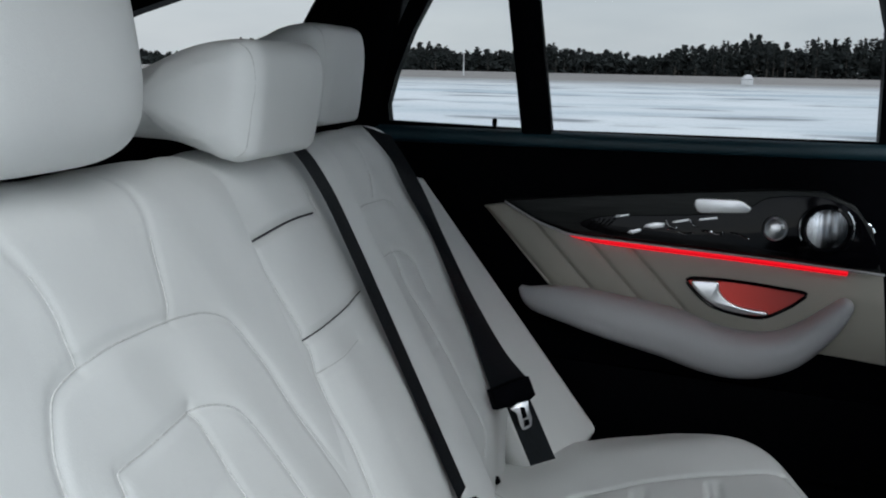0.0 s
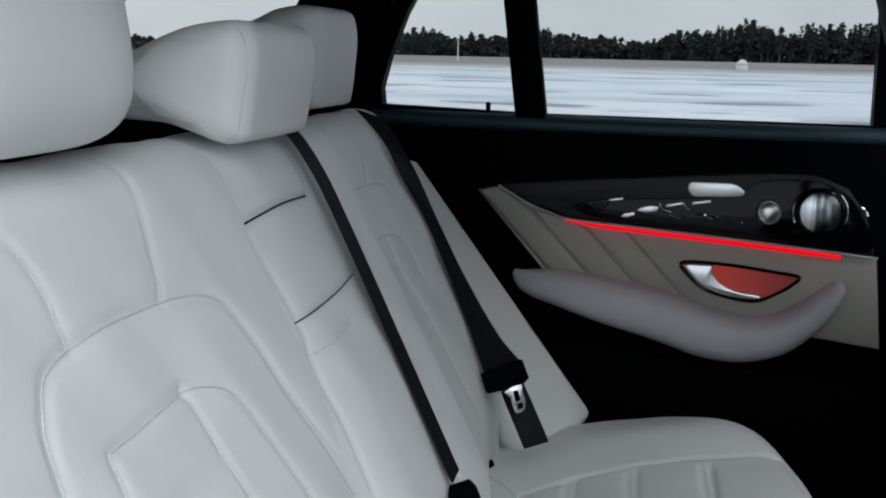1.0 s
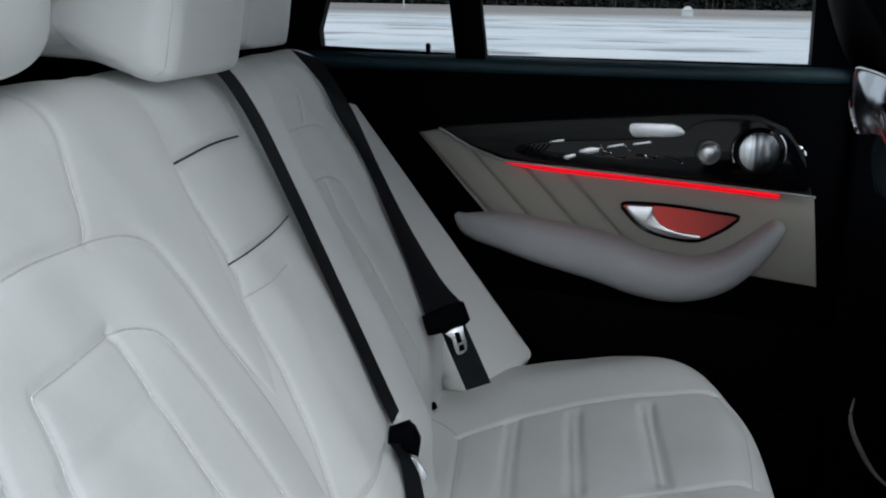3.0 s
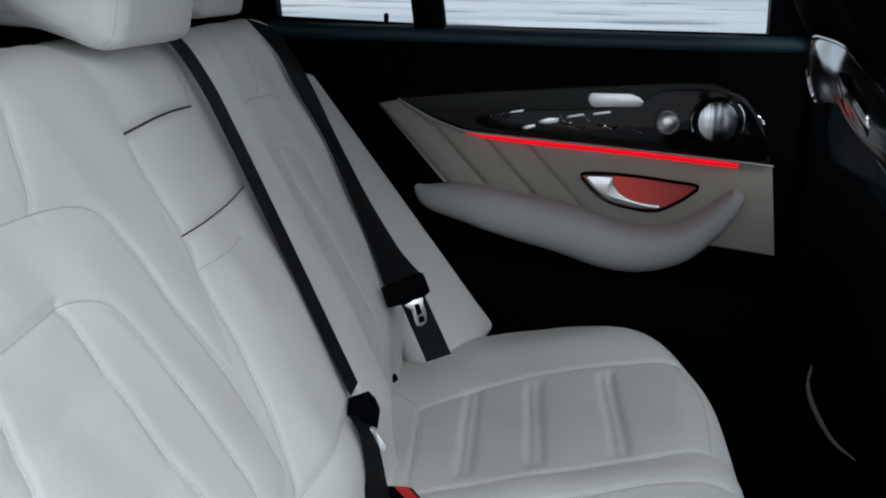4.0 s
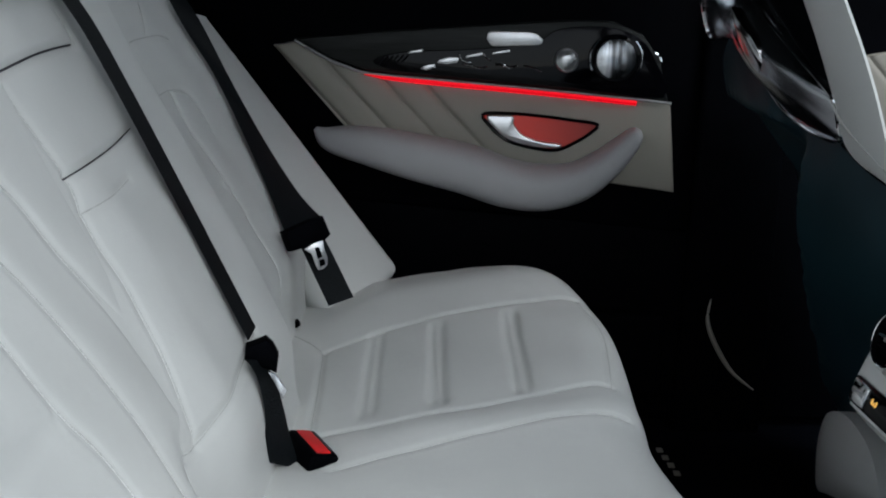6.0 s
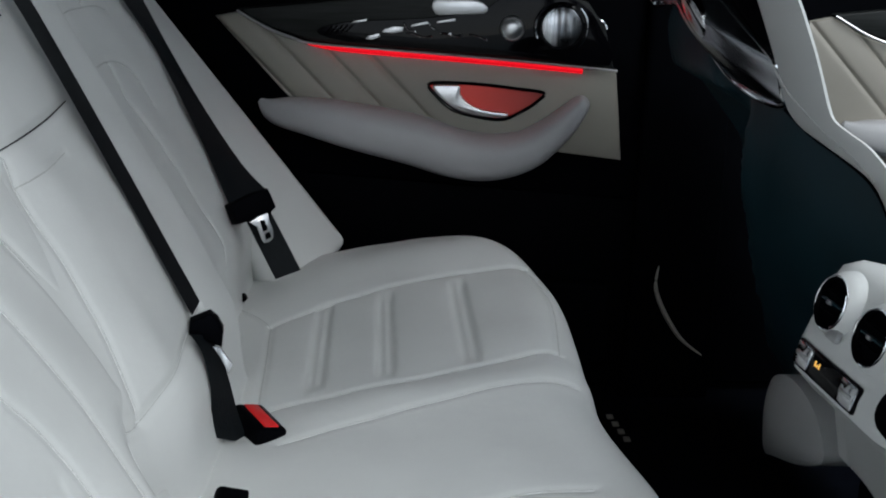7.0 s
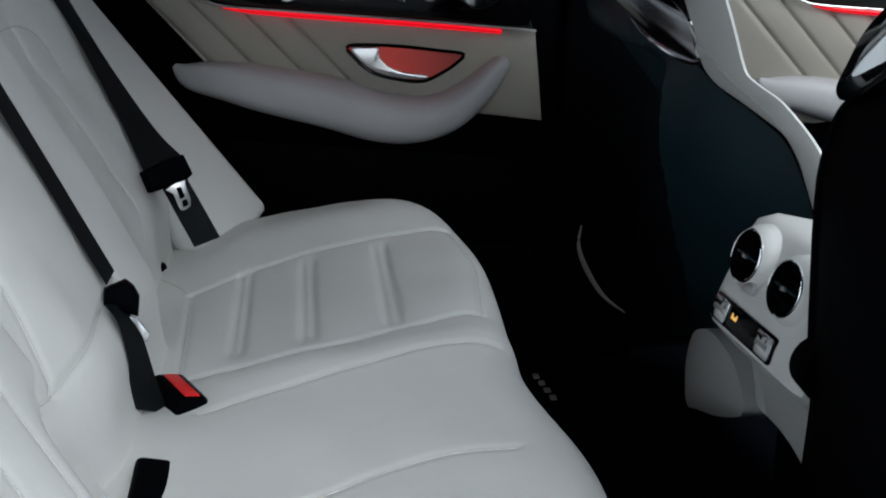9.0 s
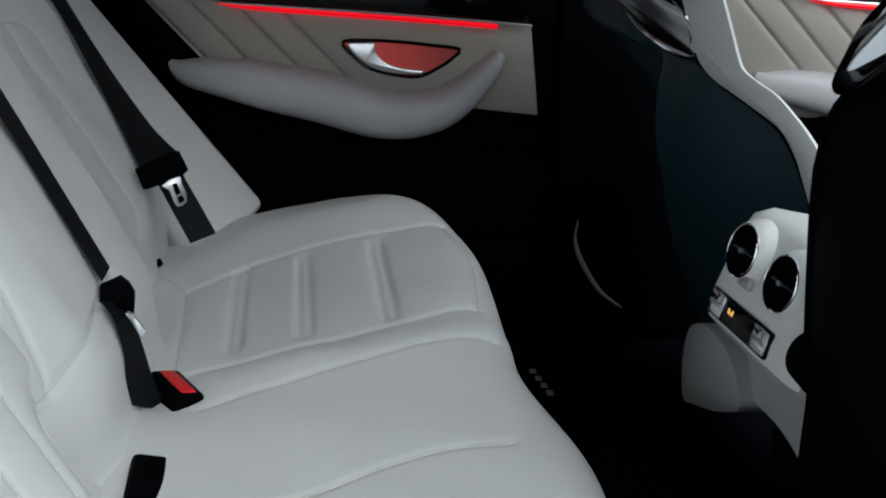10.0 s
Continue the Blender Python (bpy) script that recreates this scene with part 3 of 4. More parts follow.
def build_rear_seat():
    seat = thing("rear_seat", "cream leather rear bench with stitched seams and three headrests", "seat")
    thick(part("backrest", grid_mesh(back_sheet(-0.16, 0.392, near_proud, ztop=0.993)), LEATHER, seat), 0.03)
    thick(part("centre_backrest", grid_mesh(back_sheet(0.34, 0.72, centre_proud, ztop=0.989)), LEATHER, seat, "cream leather centre backrest with fold-down armrest slits"), 0.03)
    thick(part("backrest", grid_mesh(back_sheet(0.70, 1.085, far_proud, ztop=1.0)), LEATHER, seat), 0.03)
    # dark rods on the surface stand for the shade inside the slits
    for line in (SLIT_A, SLIT_B):
        q = smooth_line([(a, b, 0) for a, b in line], 8)
        pts = []
        for p in q:
            h = float(centre_proud(np.array([p.x]), np.array([p.y]))[0]) + 0.001
            pts.append((back_x(p.y) + h * BN.x, p.x, p.y + h * BN.z))
        part("armrest_slit_shade", tube(pts, 0.0010 if line is SLIT_A else 0.0007, 6), GAP_SHADE, seat, "dark rod standing for the shade in the armrest slit")
    stitched = [(near_proud, p) for p in (NEAR_ARCH, NEAR_INSERT, NEAR_INNER, NEAR_SIDE, NEAR_TOP_A, NEAR_TOP_B)]
    stitched += [(far_proud, p) for p in (FAR_TOP, FAR_ARCH, FAR_INNER, FAR_SIDE)] + [(centre_proud, p) for p in (CENTRE_LEFT, CENTRE_RIGHT, SLIT_C, CENTRE_LOW)]
    for proud, line in stitched:
        q = [p for p in smooth_line([(a, b, 0) for a, b in line], 10) if p.y < 0.985]
        hs = proud(np.array([p.x for p in q]), np.array([p.y for p in q]))
        part("seam", tube([(back_x(p.y) + h * BN.x, p.x, p.y + h * BN.z) for p, h in zip(q, hs)], 0.0008, 5), THREAD, seat)
    # outer bolster between belt and door
    a = np.linspace(0, 1, 30)
    b = np.linspace(0, 1, 60)
    A, B = np.meshgrid(a, b)
    z_in, z_out = 0.555 + 0.41 * B, 0.560 + 0.385 * B
    x_in = back_x(z_in) - 0.012
    x_out = 0.144 - 0.746 * (z_out - 0.56)
    cor = np.clip((0.05 - B) / 0.05, 0, 1) ** 2 * 0.015
    X = x_in + (x_out - x_in) * A - cor * A ** 4
    Y = 1.03 + 0.145 * A
    Z = z_in + (z_out - z_in) * A
    h = 0.010 * np.sin(A * math.pi)
    thick(part("side_bolster", grid_mesh(np.stack([X + 0.6 * h, Y - 0.5 * h, Z], -1)), LEATHER, seat, "plain cream leather side bolster"), 0.06)
    thick(part("seat_cushion", grid_mesh(cushion_sheet()), LEATHER, seat, "cream leather bench cushion with lateral flutes"), 0.03)
    sheet = cushion_sheet().reshape(-1, 3)
    for line in CUSHION_SEAMS:
        pts = []
        for p in smooth_line([(a, b, 0) for a, b in line], 10):
            k = np.argsort((sheet[:, 0] - p.x) ** 2 + (sheet[:, 1] - p.y) ** 2 + 10 * (sheet[:, 2] < 0.54))[:4]
            pts.append((p.x, p.y, float(sheet[k, 2].mean())))
        part("seam", tube(pts, 0.0008, 5), THREAD, seat)
    headrest("headrest", seat, (-0.205, 0.141, 1.151), (0.066, 0.126, 0.114), radians(6), 4.3)
    padded_profile("headrest", seat, CENTRE_REST, 0.380, 0.602, 0.028, 0.055, 0.012, 0.004, "low cream leather centre headrest with arched underside")
    padded_profile("headrest", seat, FAR_REST, 0.810, 1.020, 0.030, 0.055, 0.010, 0.004)
    for y, zz in ((0.09, 1.06), (0.20, 1.06), (0.49, 1.06), (0.58, 1.06), (0.88, 1.05), (0.97, 1.05)):
        part("headrest_post", tube([(-0.215, y, 0.98), (-0.222, y, zz)], 0.006), BLACK, seat)


build_rear_seat()


# ---- belts and buckles ----
def ribbon(pts, across, width, mat_thick=0.0016):
    """A strap along the points; across gives its width direction at each point."""
    bm = bmesh.new()
    rows = []
    for p, c in zip(pts, across):
        p, c = Vector(p), Vector(c).normalized()
        rows.append([bm.verts.new(p + c * width * (k / 4 - 0.5)) for k in range(5)])
    for a, b in zip(rows, rows[1:]):
        for k in range(4):
            bm.faces.new((a[k], a[k + 1], b[k + 1], b[k]))
    bmesh.ops.solidify(bm, geom=bm.faces[:], thickness=mat_thick)
    return bm


def strap(lefts, rights, mat_thick=0.0016):
    """A strap between its two edge lines."""
    a, b = smooth_line(lefts, 6), smooth_line(rights, 6)
    bm = bmesh.new()
    rows = [[bm.verts.new(p.lerp(q, k / 6)) for k in range(7)] for p, q in zip(a, b)]
    for r, w in zip(rows, rows[1:]):
        for k in range(6):
            bm.faces.new((r[k], r[k + 1], w[k + 1], w[k]))
    bmesh.ops.solidify(bm, geom=bm.faces[:], thickness=mat_thick)
    bmesh.ops.recalc_face_normals(bm, faces=bm.faces)
    return bm


def slab(pts, depth, bevel=0.002, n=0):
    """A flat piece given by its front outline in space, with a rounded rim."""
    p = smooth_line(pts, n, True) if n else [Vector(q) for q in pts]
    bm = bmesh.new()
    fr = [bm.verts.new(q) for q in p]
    face = bm.faces.new(fr)
    face.normal_update()
    nrm = face.normal.copy()
    if nrm.y > 0:
        nrm = -nrm
    bk = [bm.verts.new(q - nrm * depth) for q in p]
    bm.faces.new(bk[::-1])
    m = len(p)
    for i in range(m):
        bm.faces.new((fr[i], bk[i], bk[(i + 1) % m], fr[(i + 1) % m]))
    bmesh.ops.recalc_face_normals(bm, faces=bm.faces)
    if bevel:
        keep = set(fr)
        bmesh.ops.bevel(bm, geom=[e for e in bm.edges if e.verts[0] in keep and e.verts[1] in keep], offset=bevel, segments=2, affect="EDGES", profile=0.5)
    return bm


def build_belts():
    belt = thing("seat_belt", "black seat belt lying over the centre backrest", "seat belt", "rear seat belts")
    line = smooth_line([(-0.215, 0.560, 1.020), (-0.175, 0.561, 1.040), (-0.138, 0.563, 1.034), (-0.108, 0.566, 0.995), (-0.078, 0.569, 0.935), (-0.028, 0.574, 0.826), (0.012, 0.568, 0.745), (0.040, 0.562, 0.690)], 6)
    part("webbing", ribbon(line, [(0, 1, 0.03)] * len(line), 0.037), WEB, belt)
    part("webbing", strap([(0.043, 0.515, 0.682), (0.053, 0.515, 0.665), (0.058, 0.515, 0.641), (0.06, 0.515, 0.618), (0.057, 0.515, 0.595), (0.051, 0.515, 0.577)], [(0.054, 0.55, 0.667), (0.065, 0.55, 0.643), (0.071, 0.55, 0.619), (0.075, 0.55, 0.598), (0.079, 0.55, 0.58), (0.087, 0.55, 0.551)]), WEB, belt)
    part("tongue_holder", slab([(0.039, 0.536, 0.686), (0.048, 0.538, 0.689), (0.058, 0.54, 0.693), (0.065, 0.541, 0.686), (0.07, 0.54, 0.676), (0.068, 0.537, 0.659), (0.059, 0.536, 0.663), (0.049, 0.535, 0.666), (0.038, 0.533, 0.673)], 0.022, 0.004), BLACK, belt)
    part("tongue", slab([(0.06, 0.534, 0.662), (0.067, 0.535, 0.66), (0.078, 0.535, 0.643), (0.074, 0.533, 0.635), (0.069, 0.533, 0.645)], 0.003, 0.0008), STREAKED_STEEL, belt, "silver metal belt tongue")
    belt = thing("seat_belt", "black seat belt with silver tongue hanging beside the door", "seat belt", "rear seat belts")
    part("webbing", strap([(-0.156, 0.873, 1.039), (-0.135, 0.934, 0.995), (-0.113, 0.943, 0.95), (-0.079, 0.969, 0.878), (-0.027, 0.954, 0.769), (0.008, 0.927, 0.695)], [(-0.131, 0.923, 1.025), (-0.106, 0.984, 0.96), (-0.068, 0.988, 0.881), (-0.033, 1.014, 0.8), (0.015, 0.999, 0.73), (0.049, 0.987, 0.697)]), WEB, belt)
    part("webbing", strap([(0.034, 0.897, 0.683), (0.049, 0.896, 0.649), (0.069, 0.895, 0.605)], [(0.062, 0.917, 0.689), (0.078, 0.916, 0.656), (0.099, 0.915, 0.611)]), WEB, belt)
    part("tongue_holder", slab([(0.018, 0.882, 0.706), (0.047, 0.903, 0.717), (0.062, 0.913, 0.72), (0.066, 0.913, 0.711), (0.072, 0.912, 0.696), (0.065, 0.906, 0.689), (0.048, 0.894, 0.685), (0.027, 0.88, 0.681), (0.024, 0.88, 0.689)], 0.02, 0.004), BLACK, belt)
    tongue = part("tongue", slab([(0.043, 0.875, 0.686), (0.052, 0.883, 0.692), (0.064, 0.89, 0.694), (0.065, 0.889, 0.686), (0.07, 0.888, 0.672), (0.07, 0.885, 0.663), (0.065, 0.88, 0.659), (0.06, 0.877, 0.659), (0.057, 0.877, 0.664), (0.052, 0.879, 0.679)], 0.003, 0.0008), SATIN, belt, "silver metal belt tongue with a slot")
    part("slot", slab([(0.055, 0.88, 0.687), (0.06, 0.883, 0.687), (0.064, 0.882, 0.675), (0.059, 0.878, 0.673)], 0.0012, 0), BLACK, tongue)
    part("slot", slab([(0.061, 0.878, 0.671), (0.066, 0.882, 0.672), (0.068, 0.881, 0.665), (0.062, 0.877, 0.663)], 0.0012, 0), BLACK, tongue)
    buckle = thing("seat_buckle", "black seat buckle with a bright red release button", "seat buckle", "seat buckles")
    part("housing", box(-0.015, 0.016, -0.034, 0.034, -0.022, 0.010, 0.004, 3), BLACK, buckle)
    part("release_button", box(-0.007, 0.009, -0.028, 0.030, 0.004, 0.0115, 0.002), RED, buckle, "red release button")
    # the slot is a dark bar laid on top, not an opening
    part("tongue_slot", box(0.0095, 0.0125, -0.022, 0.022, 0.0095, 0.0112, 0.0005), GAP_SHADE, buckle)
    buckle.matrix_basis = Matrix.Translation((0.096, 0.560, 0.566)) @ Euler((0, radians(14), radians(30))).to_matrix().to_4x4()
    buckle = thing("seat_buckle", "plain black seat buckle standing out of the bench", "seat buckle", "seat buckles")
    part("housing", box(-0.018, 0.018, -0.04, 0.038, -0.03, 0.014, 0.006, 3), BLACK, buckle)
    buckle.matrix_basis = Matrix.Translation((0.094, 0.402, 0.552)) @ Euler((0, radians(12), radians(4))).to_matrix().to_4x4()
    dot = thing("child_seat_anchor", "small black anchor cap in the seat crease", "anchor")
    part("cap", lathe([(0, 0.004), (0.005, 0.003), (0.006, -0.004), (0, -0.004)], Matrix.Translation((0.016, 0.962, 0.556)) @ Euler((0, radians(60), 0)).to_matrix().to_4x4(), 16), BLACK, dot)


build_belts()


# ---- doors ----
FLUTES = (0.556, 0.600, 0.648, 0.692)


def fluted(outline, dx, y):
    """The padded door insert: slanted channels pressed into its face."""
    bm = plate(outline, y, 0.03, 0.004)
    across = Vector((0.733, 0, 0.68))
    cuts = sorted({round(q + o, 4) for q in FLUTES for o in (-0.020, -0.012, -0.008, -0.005, -0.003, -0.0015, 0, 0.0015, 0.003, 0.005, 0.008, 0.012, 0.020)})
    for q in cuts:
        bmesh.ops.bisect_plane(bm, geom=bm.verts[:] + bm.edges[:] + bm.faces[:], plane_co=across * q, plane_no=across, dist=1e-6)
    for v in bm.verts:
        if v.co.y < y + 0.01:
            q = v.co.x * across.x + v.co.z * across.z
            d = min(abs(q - k) for k in FLUTES)
            v.co.y += 0.0032 * math.exp(-(d / 0.0035) ** 2) + 0.0022 * math.exp(-d / 0.009)
        v.co.x += dx
    return bm


def door_panel(door, dx, controls, drop=0.0):
    """Padded lower insert with slanted flutes, lit strip, decorative trim above, armrest and pull handle."""
    Y = 1.30
    ins = [(-0.07, 0.892), (-0.034, 0.899), (0.015, 0.872), (0.05, 0.859), (0.082, 0.850), (0.20, 0.841), (0.293, 0.834), (0.40, 0.826), (0.496, 0.817), (0.554, 0.812), (0.562, 0.74), (0.569, 0.670), (0.462, 0.683), (0.30, 0.69), (0.10, 0.72), (0.043, 0.764)]
    if not controls:
        ins[-2:] = [(0.10, 0.66), (-0.10, 0.68)]
    part("door_insert", fluted(ins, dx, Y), LEATHER_DOOR, door, "beige leather door insert with slanted flutes")
    top = [(-0.036, 0.903), (0.091, 0.916), (0.276, 0.930), (0.388, 0.938), (0.459, 0.937), (0.505, 0.918), (0.533, 0.880), (0.549, 0.817), (0.40, 0.831), (0.20, 0.846), (0.082, 0.855), (0.015, 0.877)]
    part("wood_trim", plate([(x + dx, z) for x, z in top], Y - 0.004, 0.03, 0.004), WOOD, door, "dark open-pore wood trim")
    edge = smooth_line([(-0.034, Y - 0.006, 0.9015), (0.015, Y - 0.007, 0.8745), (0.05, Y - 0.007, 0.8610), (0.082, Y - 0.007, 0.8525), (0.20, Y - 0.007, 0.8435), (0.35, Y - 0.007, 0.832), (0.496, Y - 0.007, 0.8195), (0.554, Y - 0.007, 0.814)], 6)
    part("chrome_strip", tube([p + Vector((dx, 0, 0)) for p in edge], 0.0022), SATIN, door, "thin silver trim line")
    lit = smooth_line([(0.074, Y - 0.004, 0.8510), (0.12, Y - 0.004, 0.8455), (0.20, Y - 0.004, 0.8385), (0.35, Y - 0.004, 0.827), (0.500, Y - 0.004, 0.8140)], 6)
    n = len(lit)
    part("ambient_light", tube([p + Vector((dx, 0, 0)) for p in lit], [0.0014 + 0.0036 * min(1, i / (0.25 * n)) for i in range(n)], 8), STRIP, door, "glowing red ambient light strip")
    # armrest
    st = [(-0.004, 0.764, 0.004, 0.003), (0.02, 0.748, 0.020, 0.018), (0.08, 0.738, 0.030, 0.034), (0.15, 0.723, 0.036, 0.044), (0.233, 0.705, 0.039, 0.050), (0.302, 0.683, 0.038, 0.052), (0.359, 0.677, 0.036, 0.052), (0.413, 0.688, 0.031, 0.048), (0.455, 0.716, 0.025, 0.040), (0.485, 0.745, 0.019, 0.032), (0.503, 0.766, 0.012, 0.022), (0.508, 0.772, 0.003, 0.005)]
    pts = smooth_line([(x, z, 0) for x, z, h, d in st], 5)
    dim = smooth_line([(h, d, 0) for x, z, h, d in st], 5)
    bm = bmesh.new()
    rings = []
    for i, (p, s) in enumerate(zip(pts, dim)):
        d = (pts[min(i + 1, len(pts) - 1)] - pts[max(i - 1, 0)]).normalized()
        nx, nz = -d.y, d.x
        ring = []
        for k in range(24):
            a = 2 * math.pi * k / 24
            c, sn = math.cos(a), math.sin(a)
            hh = s.x * math.copysign(abs(c) ** 0.75, c)
            dd = s.y * math.copysign(abs(sn) ** 0.75, sn)
            ring.append(bm.verts.new((p.x + nx * hh + dx, Y - 0.008 - max(dd, -0.02), p.y + nz * hh - drop)))
        rings.append(ring)
    for a, b in zip(rings, rings[1:]):
        for k in range(24):
            bm.faces.new((a[k], a[(k + 1) % 24], b[(k + 1) % 24], b[k]))
    bm.faces.new(rings[0])
    bm.faces.new(rings[-1])
    bmesh.ops.recalc_face_normals(bm, faces=bm.faces)
    part("armrest", bm, ARM, door, "curved padded beige armrest")
    if not controls:
        return
    gl = [(0.088, 0.872), (0.134, 0.886), (0.255, 0.893), (0.34, 0.905), (0.375, 0.925), (0.444, 0.930), (0.498, 0.914), (0.526, 0.878), (0.541, 0.823), (0.40, 0.835), (0.20, 0.850), (0.12, 0.858)]
    part("gloss_panel", plate(gl, Y - 0.008, 0.006, 0.001, 3), GLOSS, door, "glossy black control panel")
    turn = Euler((radians(90), 0, 0)).to_matrix().to_4x4()
    for x, z, r in ((0.464, 0.882, 0.036), (0.388, 0.879, 0.0185)):
        m = Matrix.Translation((x, Y - 0.008, z)) @ turn
        ring = part("speaker_ring", lathe([(r * 0.86, 0.010), (r * 0.92, 0.014), (r, 0.012), (r * 1.04, 0.0), (r * 0.86, 0.0)], m), GLOSS if r > 0.03 else SATIN, door)
        part("speaker_dome", lathe([(0, 0.016), (r * 0.3, 0.0155), (r * 0.6, 0.014), (r * 0.84, 0.011), (r * 0.86, 0.002), (0, 0.002)], m), STREAKED_STEEL if r > 0.03 else SATIN, door, "round silver cover, the large one with painted reflection streaks")
    part("window_switch", plate([(0.264, 0.909), (0.266, 0.918), (0.272, 0.921), (0.331, 0.921), (0.342, 0.917), (0.351, 0.909), (0.350, 0.903), (0.344, 0.900), (0.276, 0.8975), (0.270, 0.900)], Y - 0.012, 0.006, 0.002), SATIN, door, "silver window switch")
    for pts in ([(0.188, 0.871), (0.192, 0.876), (0.206, 0.880), (0.222, 0.879), (0.220, 0.872), (0.204, 0.869)], [(0.163, 0.861), (0.168, 0.866), (0.184, 0.869), (0.186, 0.864), (0.172, 0.859)], [(0.232, 0.879), (0.234, 0.883), (0.258, 0.888), (0.260, 0.884)], [(0.272, 0.885), (0.274, 0.889), (0.300, 0.893), (0.302, 0.889)], [(0.140, 0.884), (0.146, 0.888), (0.166, 0.891), (0.165, 0.887)]):
        part("seat_switch", plate(pts, Y - 0.011, 0.006, 0.0012), SATIN, door, "silver seat adjustment switch")
    # the last rod is a glint at the panel's right edge, drawn in chrome
    for pts, r in (([(0.226, 0.870), (0.240, 0.868), (0.252, 0.864), (0.265, 0.866)], 0.0016), ([(0.278, 0.870), (0.292, 0.869), (0.303, 0.866), (0.313, 0.869)], 0.0022), ([(0.322, 0.869), (0.334, 0.867), (0.350, 0.860)], 0.0014), ([(0.260, 0.888), (0.264, 0.880), (0.272, 0.876)], 0.0016), ([(0.222, 0.886), (0.228, 0.876), (0.240, 0.872)], 0.0013), ([(0.522, 0.893), (0.530, 0.887), (0.534, 0.878)], 0.0018)):
        q = smooth_line([(a, Y - 0.010, b) for a, b in pts], 6)
        part("chrome_accent_and_glint", tube(q, [r * (0.45 + 0.8 * abs(math.sin(1.3 * k))) for k in range(len(q))], 6), CHROME, door)
    m = Matrix.Translation((0.464, Y - 0.010, 0.882)) @ turn
    # first arc draws a glint on the dark ring; second is the chrome ring
    part("chrome_arc_and_glint", tube([m @ Vector((0.0405 * math.cos(a), 0.0405 * math.sin(a), 0.009)) for a in [radians(130 + 5 * k) for k in range(16)]], 0.0011, 6), CHROME, door)
    part("chrome_arc_and_glint", tube([m @ Vector((0.0395 * math.cos(a), 0.0395 * math.sin(a), 0.010)) for a in [radians(-50 + 5 * k) for k in range(20)]], 0.0009, 6), CHROME, door)
    for k in range(5):
        part("vent_slat", tube([(0.100 + 0.008 * k, Y - 0.009, 0.866 + 0.001 * k), (0.112 + 0.008 * k, Y - 0.009, 0.880 + 0.0006 * k)], 0.0014, 6), GLOSS, door)
    # pull handle in its bowl
    hd = thing("door_handle", "", "")
    hd.parent = door
    rim = smooth_line([(0.262, Y, 0.791), (0.307, Y, 0.7925), (0.353, Y, 0.7895), (0.40, Y, 0.784), (0.441, Y, 0.778), (0.432, Y, 0.765), (0.412, Y, 0.751), (0.379, Y, 0.736), (0.339, Y, 0.739), (0.30, Y, 0.750), (0.272, Y, 0.773)], 6, True)
    part("bowl", plate([(p.x, p.z) for p in rim], Y - 0.0015, 0.004, 0.0), BOWL_GLOW, hd, "recess with red inner light painted on as its own glow")
    part("rim", tube([p + Vector((0, -0.003, 0)) for p in rim] + [rim[0] + Vector((0, -0.003, 0))], 0.0028), GLOSS, hd)
    lev = [(0.267, 0.7885), (0.29, 0.790), (0.309, 0.7885), (0.311, 0.775), (0.325, 0.760), (0.350, 0.7505), (0.384, 0.746), (0.380, 0.7395), (0.339, 0.742), (0.302, 0.7525), (0.276, 0.773)]
    part("lever", plate(lev, Y - 0.010, 0.008, 0.003, 4), SATIN, hd, "satin silver crescent lever")


def wall_plate(name, outlines, holes, y, depth, mat, parent=None, label=""):
    """A side wall in the x-z plane with real openings cut through."""
    cu = bpy.data.curves.new(name, "CURVE")
    cu.dimensions, cu.fill_mode, cu.extrude = "2D", "BOTH", depth / 2
    for pts in [outlines] + holes:
        s = cu.splines.new("POLY")
        s.points.add(len(pts) - 1)
        for q, p in zip(s.points, pts):
            q.co = (p[0], p[1], 0, 1)
        s.use_cyclic_u = True
    tmp = bpy.data.objects.new(name, cu)
    me = bpy.data.meshes.new_from_object(tmp)
    bpy.data.objects.remove(tmp)
    me.transform(Matrix.Translation((0, y + depth / 2, 0)) @ Euler((radians(90), 0, 0)).to_matrix().to_4x4())
    me.materials.clear()
    me.materials.append(mat)
    ob = new(name, me)
    ob.parent = parent
    return tagged(ob, label)


QUARTER = [(-0.238, 1.024), (-0.241, 1.05), (-0.228, 1.10), (-0.20, 1.172), (-0.172, 1.225), (-0.13, 1.29), (-0.06, 1.35), (-0.04, 1.223), (-0.010, 1.017)]
GLASS = [(0.033, 1.0155), (0.006, 1.223), (-0.01, 1.36), (0.25, 1.38), (0.535, 1.37), (0.536, 1.13), (0.537, 1.013)]
REAR_Q = [(-0.76, 1.10), (-0.86, 1.14), (-0.70, 1.197), (-0.63, 1.2195), (-0.50, 1.255), (-0.345, 1.28), (-0.368, 1.222), (-0.400, 1.165), (-0.44, 1.09)]
FRONT_G = [(0.74, 1.012), (0.72, 1.2), (0.70, 1.37), (1.2, 1.38), (1.75, 1.02)]


